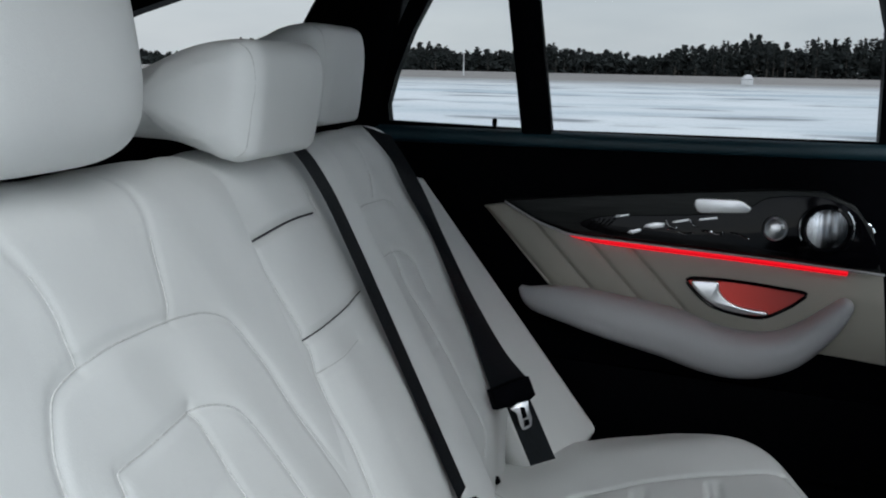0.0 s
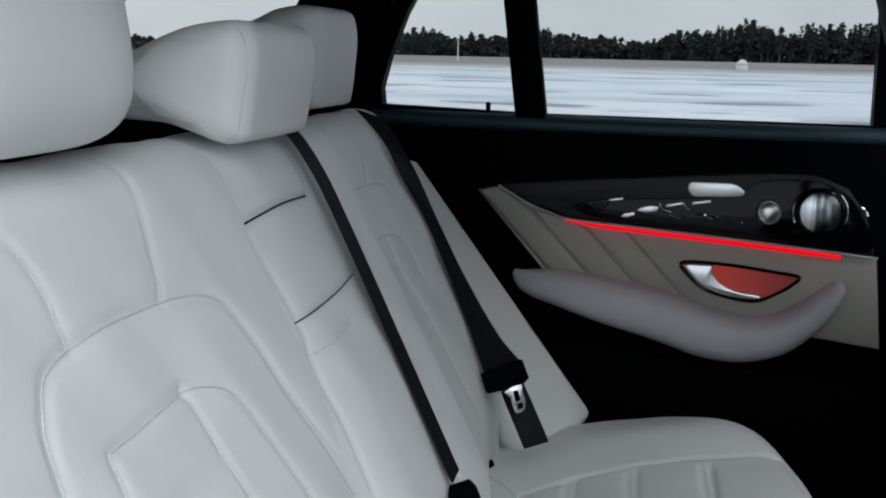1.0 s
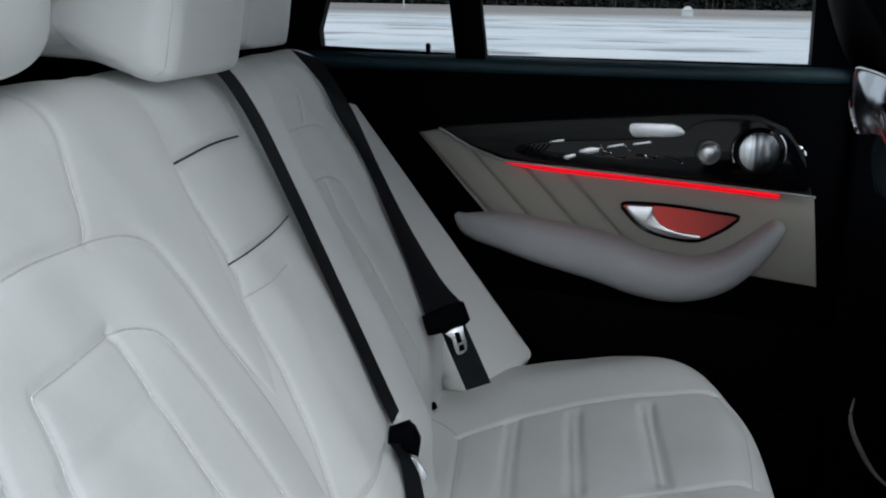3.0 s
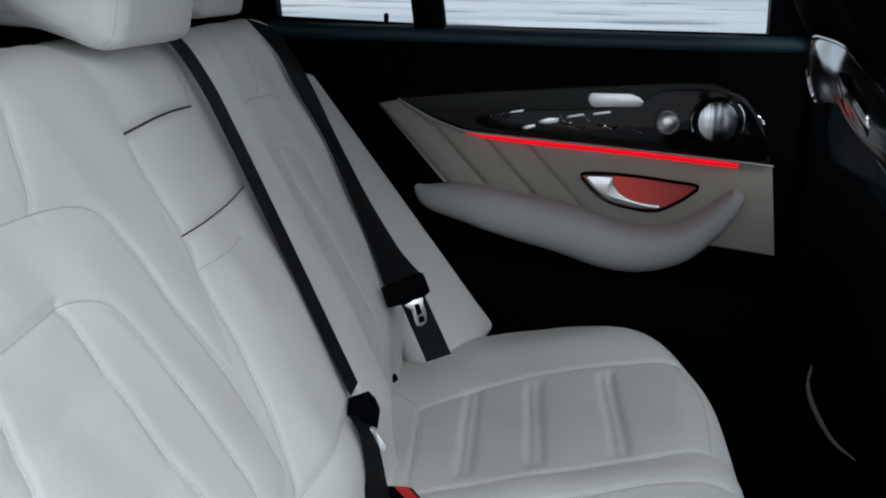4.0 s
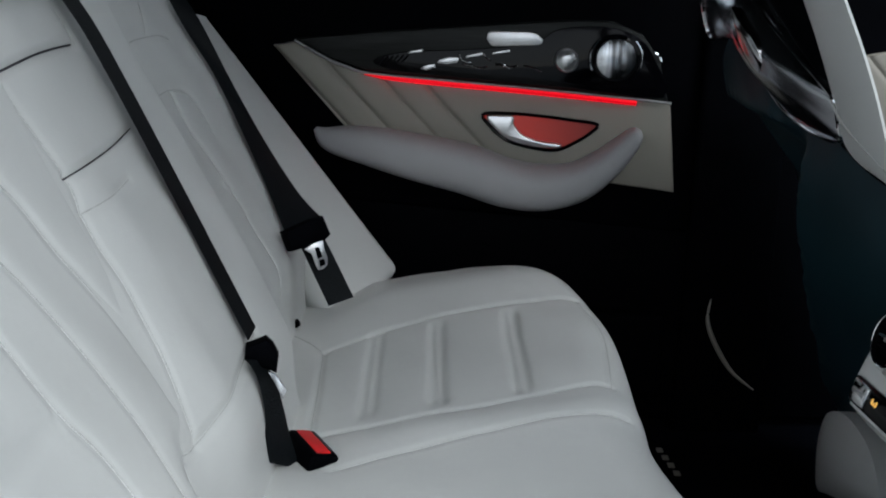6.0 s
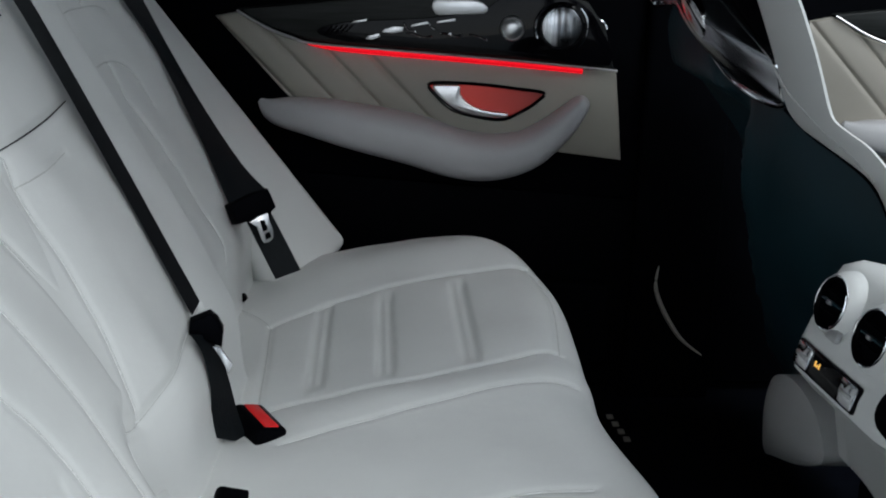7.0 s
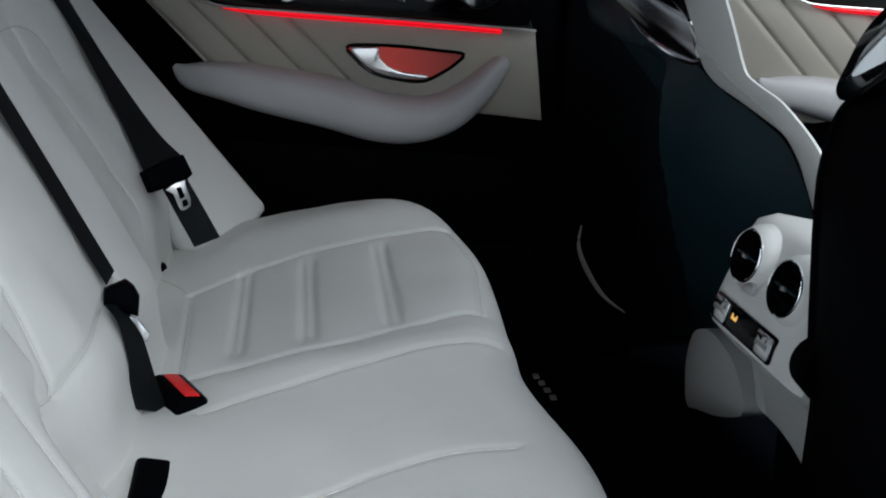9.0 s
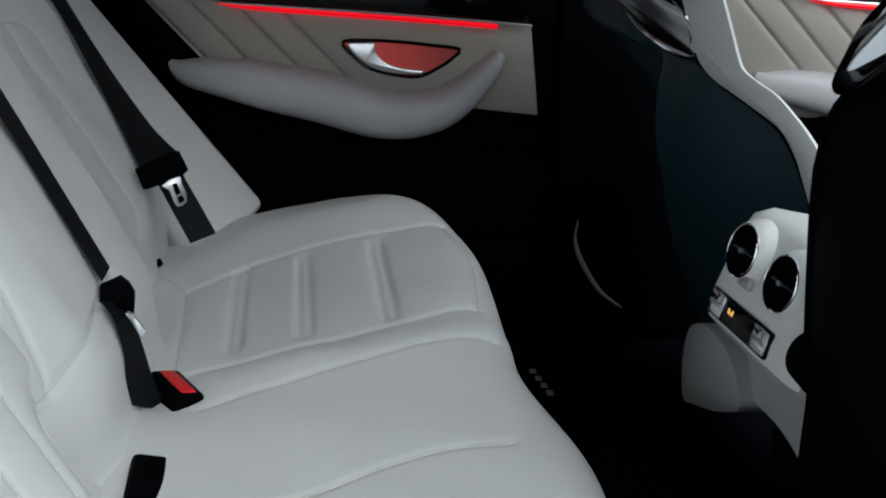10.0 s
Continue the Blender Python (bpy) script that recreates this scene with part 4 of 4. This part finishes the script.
def build_doors():
    door = thing("rear_door", "rear car door with beige insert, red light strip and side window", "car door")
    wall_plate("door_frame", [(-0.20, 0.30), (-0.05, 0.30), (0.60, 0.26), (0.62, 0.9), (0.60, 1.40), (0.2, 1.42), (-0.09, 1.38), (-0.18, 1.28), (-0.28, 1.06), (-0.28, 0.80)], [QUARTER, GLASS], 1.332, 0.03, BLACK, door, "black window surround")
    # blue-black colour stands in for a soft bluish highlight along the sill
    part("sill_roll", tube(smooth_line([(-0.30, 1.34, 1.004), (0.0, 1.334, 1.000), (0.3, 1.334, 0.997), (0.60, 1.34, 0.996)], 6), 0.016, 12), SHELL, door)
    part("upper_panel", plate([(-0.28, 0.99), (0.60, 0.985), (0.60, 0.60), (0.35, 0.62), (-0.1, 0.66), (-0.26, 0.80)], 1.312, 0.028, 0.006), BLACK, door, "black upper door panel")
    part("lower_panel", plate([(-0.16, 0.665), (0.35, 0.625), (0.60, 0.605), (0.60, 0.28), (0.0, 0.30)], 1.30, 0.04, 0.008), BLACK, door)
    part("door_pocket", plate([(0.06, 0.50), (0.56, 0.47), (0.57, 0.33), (0.05, 0.34)], 1.265, 0.03, 0.012, 0, 3), BLACK, door)
    part("window_divider", plate([(-0.014, 1.005), (0.036, 1.005), (0.008, 1.223), (-0.006, 1.37), (-0.062, 1.37), (-0.043, 1.223)], 1.322, 0.03, 0.004), BLACK, door, "black bar dividing the side window")
    pin = part("lock_pin", lathe([(0, 0.018), (0.0035, 0.0165), (0.0042, 0.012), (0.0034, 0.0), (0, 0)], Matrix.Translation((-0.058, 1.318, 1.016)), 16), BLACK, door, "small black lock pin")
    door_panel(door, 0.0, True)
    glass = bpy.data.materials.new("window_glass")
    glass.use_nodes = True
    b = glass.node_tree.nodes["Principled BSDF"]
    b.inputs["Transmission Weight"].default_value, b.inputs["Roughness"].default_value, b.inputs["IOR"].default_value = 1.0, 0.0, 1.02
    b.inputs["Base Color"].default_value = (0.97, 0.98, 0.98, 1)
    for pts in (QUARTER, GLASS):
        g = part("window_pane", plate(pts, 1.346, 0.004, 0), glass, door, smooth=False)
        g.visible_shadow = False
    fd = thing("front_door", "front car door with beige fluted insert and red light strip", "car door")
    wall_plate("door_frame", [(0.72, 0.22), (1.85, 0.22), (1.85, 1.02), (1.2, 1.42), (0.68, 1.41)], [FRONT_G], 1.332, 0.03, BLACK, fd)
    part("upper_panel", plate([(0.72, 0.99), (1.85, 0.985), (1.85, 0.28), (0.72, 0.28)], 1.312, 0.02, 0.005), BLACK, fd)
    door_panel(fd, 0.92, False, 0.028)
    g = part("window_pane", plate(FRONT_G, 1.346, 0.004, 0), glass, fd, smooth=False)
    g.visible_shadow = False


build_doors()


# ---- body shell ----
def build_shell():
    def st(ob):
        return tagged(ob, kind="structure")
    st(wall_plate("wall_left", [(-2.2, 0.25), (-0.25, 0.25), (-0.30, 0.80), (-0.29, 1.06), (-0.19, 1.29), (-0.10, 1.40), (0.66, 1.46), (-2.2, 1.46)], [REAR_Q], 1.336, 0.05, BLACK, None, "black side trim with a rear quarter window"))
    st(link("pillar_trim", plate([(-0.36, 1.46), (-0.12, 1.46), (-0.22, 1.22), (-0.255, 1.04), (-0.25, 0.80), (-0.33, 0.80), (-0.36, 1.0), (-0.385, 1.187), (-0.352, 1.24)], 1.326, 0.02, 0.008), BLACK, None, "black pillar trim"))
    st(link("pillar_centre", plate([(0.585, 0.22), (0.74, 0.22), (0.735, 0.9), (0.70, 1.46), (0.60, 1.46), (0.60, 0.9)], 1.29, 0.06, 0.012, 0, 3), BLACK, None, "black centre pillar trim"))
    q = smooth_line([(0.634, 1.262, 0.505), (0.631, 1.262, 0.47), (0.645, 1.262, 0.431), (0.676, 1.262, 0.382), (0.715, 1.262, 0.350)], 6)
    st(link("trim", tube(q, [0.001 + 0.003 * math.sin(math.pi * i / (len(q) - 1)) for i in range(len(q))]), LEATHER_DOOR, None, "thin pale edge on the pillar foot"))
    st(link("floor", box(-2.2, 1.85, -0.26, 1.40, 0.0, 0.26, 0.01), CARPET, None, "black carpeted car floor"))
    st(link("tunnel", box(0.70, 1.74, 0.34, 0.56, 0.255, 0.530, 0.02, 3), CARPET, None, "black carpeted centre tunnel"))
    st(link("wall_front", box(1.75, 1.85, -0.28, 1.40, 0.2, 0.98, 0.02), BLACK, None, "black front bulkhead"))
    st(link("wall_rear", box(-2.25, -2.2, -0.28, 1.40, 0.2, 1.50, 0.01), BLACK, None, "black tailgate trim"))
    # out of view; mirrors the left wall to keep side light off the headrests
    st(wall_plate("wall_right", [(-2.2, 0.25), (-0.42, 0.25), (-0.40, 0.80), (-0.34, 1.06), (-0.22, 1.29), (-0.12, 1.40), (0.66, 1.42), (0.66, 1.46), (-2.2, 1.46)], [REAR_Q], -0.28, 0.06, BLACK, None, "unseen black side wall and pillar added to shade the headrests"))
    # out of view; widens the roof here only to darken the headrests
    st(link("ceiling_shade_strip", box(-2.2, -0.06, -0.27, -0.004, 1.45, 1.51, 0.02), BLACK, None, "unseen dark roof strip added to shade the headrests"))
    # roof out of view; its side and front edges set how far sunlight reaches
    st(link("ceiling", box(-2.2, 0.85, 0.0, 1.40, 1.45, 1.51, 0.02), BLACK, None, "unseen dark roof lining cut back to shape the light"))


build_shell()


# ---- front seats ----
def dome(outline, centre, place, bulge, depth, n=6, rings=9, power=2.5):
    """A padded plate: rings shrink from the outline to the centre while the face swells; place(y, z, w) lays it in the car."""
    pts = smooth_line([(a, b, 0) for a, b in outline], n, True)
    bm = bmesh.new()
    rows = [[bm.verts.new(place(p.x, p.y, -depth)) for p in pts]]
    for k in range(rings):
        t = 1 - (k / rings) ** 1.4
        w = bulge * (1 - t ** power)
        rows.append([bm.verts.new(place(centre[0] + (p.x - centre[0]) * t, centre[1] + (p.y - centre[1]) * t, w)) for p in pts])
    m = len(pts)
    for a, b in zip(rows, rows[1:]):
        for q in range(m):
            bm.faces.new((a[q], a[(q + 1) % m], b[(q + 1) % m], b[q]))
    c = bm.verts.new(place(centre[0], centre[1], bulge))
    for q in range(m):
        bm.faces.new((rows[-1][q], rows[-1][(q + 1) % m], c))
    bm.faces.new(rows[0][::-1])
    bmesh.ops.recalc_face_normals(bm, faces=bm.faces)
    return bm


def band(outer, inner, place, bulge, depth, n=6):
    """A padded strip between two lines of equally many points."""
    a = smooth_line([(p[0], p[1], 0) for p in outer], n)
    b = smooth_line([(p[0], p[1], 0) for p in inner], n)
    rows = []
    for p, q in zip(a, b):
        row = [place(p.x, p.y, -depth)]
        for k in range(11):
            t = k / 10
            r = p.lerp(q, t)
            row.append(place(r.x, r.y, bulge * math.sin(math.pi * t) ** 0.8))
        row.append(place(q.x, q.y, -depth))
        rows.append(row)
    return grid_mesh(np.array([[list(v) for v in r] for r in rows]))


BACK_PANEL = [(0.70, 0.36), (0.655, 0.55), (0.640, 0.69), (0.646, 0.742), (0.675, 0.787), (0.748, 0.820), (0.836, 0.838), (0.913, 0.838), (0.976, 0.856), (1.017, 0.893), (1.05, 0.926), (1.095, 0.934), (1.15, 0.928), (1.21, 0.85), (1.22, 0.6), (1.15, 0.36)]
GLOSS_SASH = [(0.849, 0.840), (0.913, 0.841), (0.976, 0.859), (1.017, 0.896), (1.047, 0.929), (1.094, 0.937), (1.152, 0.931), (1.150, 0.974), (1.105, 1.018), (1.06, 1.021), (1.01, 1.014), (0.984, 0.998), (0.949, 0.967), (0.896, 0.932), (0.850, 0.904), (0.834, 0.888), (0.838, 0.862)]
UPPER_SHELL = [(0.84, 0.87), (0.90, 0.936), (0.98, 1.0), (1.06, 1.024), (1.16, 1.02), (1.18, 1.12), (1.14, 1.26), (1.0, 1.30), (0.88, 1.26), (0.855, 1.12), (0.855, 1.02), (0.85, 0.95)]
BOLSTER_OUT = [(0.87, 1.12), (0.855, 1.03), (0.842, 0.966), (0.836, 0.91), (0.834, 0.88), (0.836, 0.855), (0.832, 0.836), (0.81, 0.822), (0.772, 0.813), (0.72, 0.801), (0.687, 0.79), (0.672, 0.768), (0.668, 0.745), (0.665, 0.69), (0.67, 0.58), (0.69, 0.40)]
BOLSTER_IN = [(0.80, 1.12), (0.765, 1.03), (0.748, 0.966), (0.741, 0.92), (0.740, 0.885), (0.740, 0.86), (0.735, 0.846), (0.712, 0.838), (0.678, 0.829), (0.650, 0.811), (0.632, 0.795), (0.624, 0.781), (0.622, 0.75), (0.620, 0.69), (0.62, 0.58), (0.64, 0.40)]
BOLSTER_SEAM = [(0.834, 0.891), (0.815, 0.865), (0.782, 0.845), (0.749, 0.828), (0.705, 0.813), (0.672, 0.793)]
TEAL_PANEL = [(0.70, 0.36), (0.675, 0.55), (0.668, 0.69), (0.672, 0.745), (0.69, 0.785), (0.74, 0.804), (0.80, 0.818), (0.845, 0.838), (0.913, 0.838), (0.976, 0.856), (1.017, 0.893), (1.05, 0.926), (1.095, 0.934), (1.15, 0.928), (1.21, 0.85), (1.22, 0.6), (1.15, 0.36)]
SEAT_BASE = [(1.008, 0.325), (1.018, 0.38), (0.995, 0.43), (0.925, 0.460), (0.84, 0.462), (0.79, 0.44), (0.78, 0.41), (0.86, 0.365), (0.96, 0.325), (0.995, 0.312)]


def front_seat(place, base_place, lens_mat, panel_mat, panel_label, outline, bolster=True):
    seat = thing("front_seat", "front seat seen from behind with dark back panel and gloss trim", "seat", "front seats")
    # outboard side is bent forward to put its shadow into the shape
    turned = place if not bolster else lambda y, z, w: place(y, z, w) + Vector((0.10 * (1 - math.exp(-max(0.0, y - 0.935 - 0.28 * (0.8 - z)) / 0.08)) * (0.2 + 0.8 * min(1.0, max(0.0, (0.84 - z) / 0.04))), 0, 0))
    part("back_panel", dome(outline, (0.94, 0.64), turned, 0.035, 0.02 if bolster else 0.05, rings=26), panel_mat, seat, panel_label)
    piping = smooth_line([(a, b, 0) for a, b in outline[1:8]], 6)
    part("piping", tube([place(p.x, p.y, 0.002) for p in piping], 0.003), BLACK, seat)
    part("upper_shell", dome(UPPER_SHELL, (1.01, 1.14), lambda y, z, w: place(y, z, w - 0.012), 0.03, 0.012), BLACK, seat)
    if bolster:
        part("bolster", band(BOLSTER_OUT, BOLSTER_IN, lambda y, z, w: place(y, z, w + 0.005), 0.005, 0.003), LEATHER, seat, "cream leather side bolster")
        part("bolster_seam", tube([place(p.x, p.y, 0.0100) for p in smooth_line([(a, b, 0) for a, b in BOLSTER_SEAM], 6)], 0.0012, 6), THREAD, seat)
    part("gloss_trim", dome(GLOSS_SASH, (1.0, 0.945), lambda y, z, w: place(y, z, w + 0.003), 0.032, 0.03, rings=14, power=2.0), SMOKED, seat, "smoked chrome trim sash")
    rim = smooth_line([(a, b, 0) for a, b in GLOSS_SASH], 6, True)
    part("chrome_edge", tube([place(p.x, p.y, 0.005) for p in rim] + [place(rim[0].x, rim[0].y, 0.005)], 0.0028), CHROME, seat, "thin chrome edging")
    if bolster:
        oval = [(0.993, 0.985), (1.006, 0.955), (0.997, 0.934), (0.966, 0.906), (0.942, 0.918), (0.947, 0.943), (0.972, 0.966)]
        part("release_lever", dome(oval, (0.97, 0.944), lambda y, z, w: place(y, z, w + 0.032), 0.006, 0.014), lens_mat, seat, "polished seat release lever")
    if base_place:
        part("seat_base", dome(SEAT_BASE, (0.92, 0.39), base_place, 0.018, 0.10), LEATHER, seat, "cream leather cushion end")
    return seat


def build_front_seats():
    left = lambda y, z, w: Vector((0.76 - 0.22 * (y - 0.66) - 0.35 * (z - 0.737) - w, y, z))
    front_seat(left, lambda y, z, w: Vector((0.75 - w, y, z)), CHROME, SHELL, "blue-black leather back panel", TEAL_PANEL)
    right = lambda y, z, w: Vector((0.655 - 0.03 * (z - 0.65) - w, 1.04 - y, z + 0.105))
    # same panel as on the left seat; black colour stands in for its shade
    seat = front_seat(right, None, CHROME, BLACK, "back panel coloured black to stand for shade", BACK_PANEL, False)
    flat = lambda y, z, w: Vector((0.654 + 0.12 * (y - 0.33) + 0.55 * (z - 0.94) - w, y, z))
    frame_line = [(0.362, 0.905), (0.374, 0.925), (0.380, 0.948), (0.366, 0.975), (0.335, 1.05), (0.20, 1.10), (0.05, 1.05), (0.05, 0.96), (0.18, 0.955), (0.27, 0.938), (0.325, 0.905)]
    part("head_frame", dome(frame_line, (0.22, 1.0), flat, 0.006, 0.04), GLOSS, seat, "glossy black head frame")
    mirror_line = [(0.352, 0.922), (0.360, 0.945), (0.352, 0.980), (0.335, 1.03), (0.28, 1.05), (0.20, 1.04), (0.21, 0.985), (0.27, 0.962), (0.32, 0.935)]
    part("mirror_plate", dome(mirror_line, (0.315, 0.98), lambda y, z, w: flat(y - 0.022, z, w + 0.009), 0.004, 0.006, power=1.6), CHROME, seat, "polished chrome insert")
    corner = [(0.34, 0.46), (0.355, 0.565), (0.385, 0.560), (0.412, 0.505), (0.425, 0.46), (0.43, 0.42), (0.35, 0.40)]
    part("seat_base", dome(corner, (0.38, 0.48), lambda y, z, w: Vector((0.68 - w, y, z)), 0.01, 0.05), LEATHER, seat, "cream leather cushion end")
    part("recline_knob", lathe([(0, 0.02), (0.02, 0.018), (0.026, 0.008), (0.026, -0.02), (0, -0.02)], Matrix.Translation((0.665, 0.382, 0.665)) @ Euler((radians(-90), 0, 0)).to_matrix().to_4x4(), 24), BLACK, seat, "black recline knob")


build_front_seats()


# ---- centre console ----
def build_console():
    con = thing("centre_console", "cream rear console with two round chrome air vents", "console")
    # a face that leans forward towards the top
    base = Matrix.Translation((0.668, 0.480, 0.724)) @ Euler((0, 0, radians(7))).to_matrix().to_4x4() @ Matrix(((0, 0.28, -0.96, 0), (-1, 0, 0, 0), (0, 0.96, 0.28, 0), (0, 0, 0, 1)))
    def at(a, b, c=0.0):
        return base @ Vector((a, b, c))
    # body: stations down the face, half width, depth forward
    st = [(0.030, 0.076, -0.06), (0.025, 0.092, -0.018), (0.014, 0.100, -0.004), (-0.015, 0.104, 0.002), (-0.045, 0.104, 0.004), (-0.075, 0.102, 0.008), (-0.094, 0.096, 0.007), (-0.106, 0.080, -0.010), (-0.118, 0.066, -0.035), (-0.165, 0.066, -0.060), (-0.205, 0.072, -0.082)]
    bm = bmesh.new()
    rows = []
    for b, w, c in st:
        ring = []
        for k in range(25):
            a = -1 + k / 12
            edge = max(0, abs(a) - 0.8) / 0.2
            ring.append(bm.verts.new(at(w * math.copysign(min(abs(a), 0.8) + 0.2 * math.sin(edge * 1.57), a), b + (0.022 * (1 - a) if b < -0.2 else 0.0), c - 0.03 * (1 - math.sqrt(max(0, 1 - edge ** 2))))))
        ring.append(bm.verts.new(at(w, b, c - 0.25)))
        ring.insert(0, bm.verts.new(at(-w, b + (0.044 if b < -0.2 else 0.0), c - 0.25)))
        rows.append(ring)
    for r, s in zip(rows, rows[1:]):
        for k in range(len(r) - 1):
            bm.faces.new((r[k], r[k + 1], s[k + 1], s[k]))
    bm.faces.new(rows[0])
    bmesh.ops.recalc_face_normals(bm, faces=bm.faces)
    part("body", bm, LEATHER, con, "cream console housing")
    for a, b in ((-0.053, -0.0165), (0.027, -0.020)):
        vent = thing("air_vent", "", "")
        vent.parent = con
        m = base @ Matrix.Translation((a, b, 0.0085)) @ Matrix.Scale(0.70, 4)
        part("rim", lathe([(0.0358, 0.002), (0.0361, 0.0085), (0.0372, 0.0095), (0.0386, 0.0075), (0.0392, 0.0), (0.0394, -0.020), (0.0358, -0.020)], m), CHROME, vent, "chrome ring")
        part("bezel", lathe([(0.0386, 0.0070), (0.0410, 0.0050), (0.047, -0.006), (0.050, -0.018), (0.0386, -0.018)], m), LEATHER, vent, "cream moulded bezel")
        part("well", lathe([(0, -0.004), (0.033, -0.003), (0.0345, 0.003), (0.0356, 0.003), (0.0356, -0.006), (0, -0.006)], m), BLACK, vent)
        for k in (-1, 0, 1):
            bm = box(-0.026 if k == 0 else -0.022, 0.026 if k == 0 else 0.022, k * 0.013 - 0.0013, k * 0.013 + 0.0013, 0.0005, 0.008, 0.0006)
            bm.transform(m)
            part("slat", bm, SHELL if k == 0 else BLACK, vent)
        bm = box(-0.004, 0.004, -0.003, 0.003, 0.005, 0.012, 0.001)
        bm.transform(m)
        part("tab", bm, SATIN, vent)
    bm = box(-0.010, 0.010, -0.006, 0.006, 0, 0.006, 0.002)
    bm.transform(base @ Matrix.Translation((-0.033, -0.041, 0.007)))
    part("thumbwheel", bm, SATIN, con, "small silver thumbwheel")
    m = base @ Matrix.Translation((-0.023, -0.077, 0.006)) @ Matrix.Scale(0.78, 4)
    bm = box(-0.080, 0.080, -0.017, 0.017, 0, 0.005, 0.004)
    bm.transform(m)
    strip = part("control_strip", bm, GLOSS, con, "black climate control strip")
    for a in (-0.058, 0.058):
        bm = box(a - 0.019, a + 0.019, -0.0145, 0.0145, 0.003, 0.0075, 0.003)
        bm.transform(m)
        part("rocker_switch", bm, CHROME, strip)
        bm = box(a - 0.014, a + 0.014, -0.003, 0.003, 0.006, 0.0095, 0.0015)
        bm.transform(m)
        part("rocker_ridge", bm, SATIN, strip)
    for k in range(3):
        bm = box(-0.027 + k * 0.005, -0.024 + k * 0.005, -0.001, 0.006 - 0.003 * (k % 2), 0.0052, 0.0056, 0)
        bm.transform(m)
        part("display_bar", bm, AMBER, strip)


build_console()


# ---- floor mat ----
def build_mat():
    mat = thing("floor_mat", "black floor mat with a small pale woven mark", "floor mat")
    part("carpet", box(0.42, 0.95, 0.72, 1.22, 0.262, 0.272, 0.004), CARPET, mat)
    for k in range(4):
        part("woven_mark", box(0.566 - 0.005 * k, 0.576 - 0.005 * k, 1.10 + 0.026 * k, 1.116 + 0.026 * k, 0.2735, 0.2745, 0), GROOVE, mat)


build_mat()
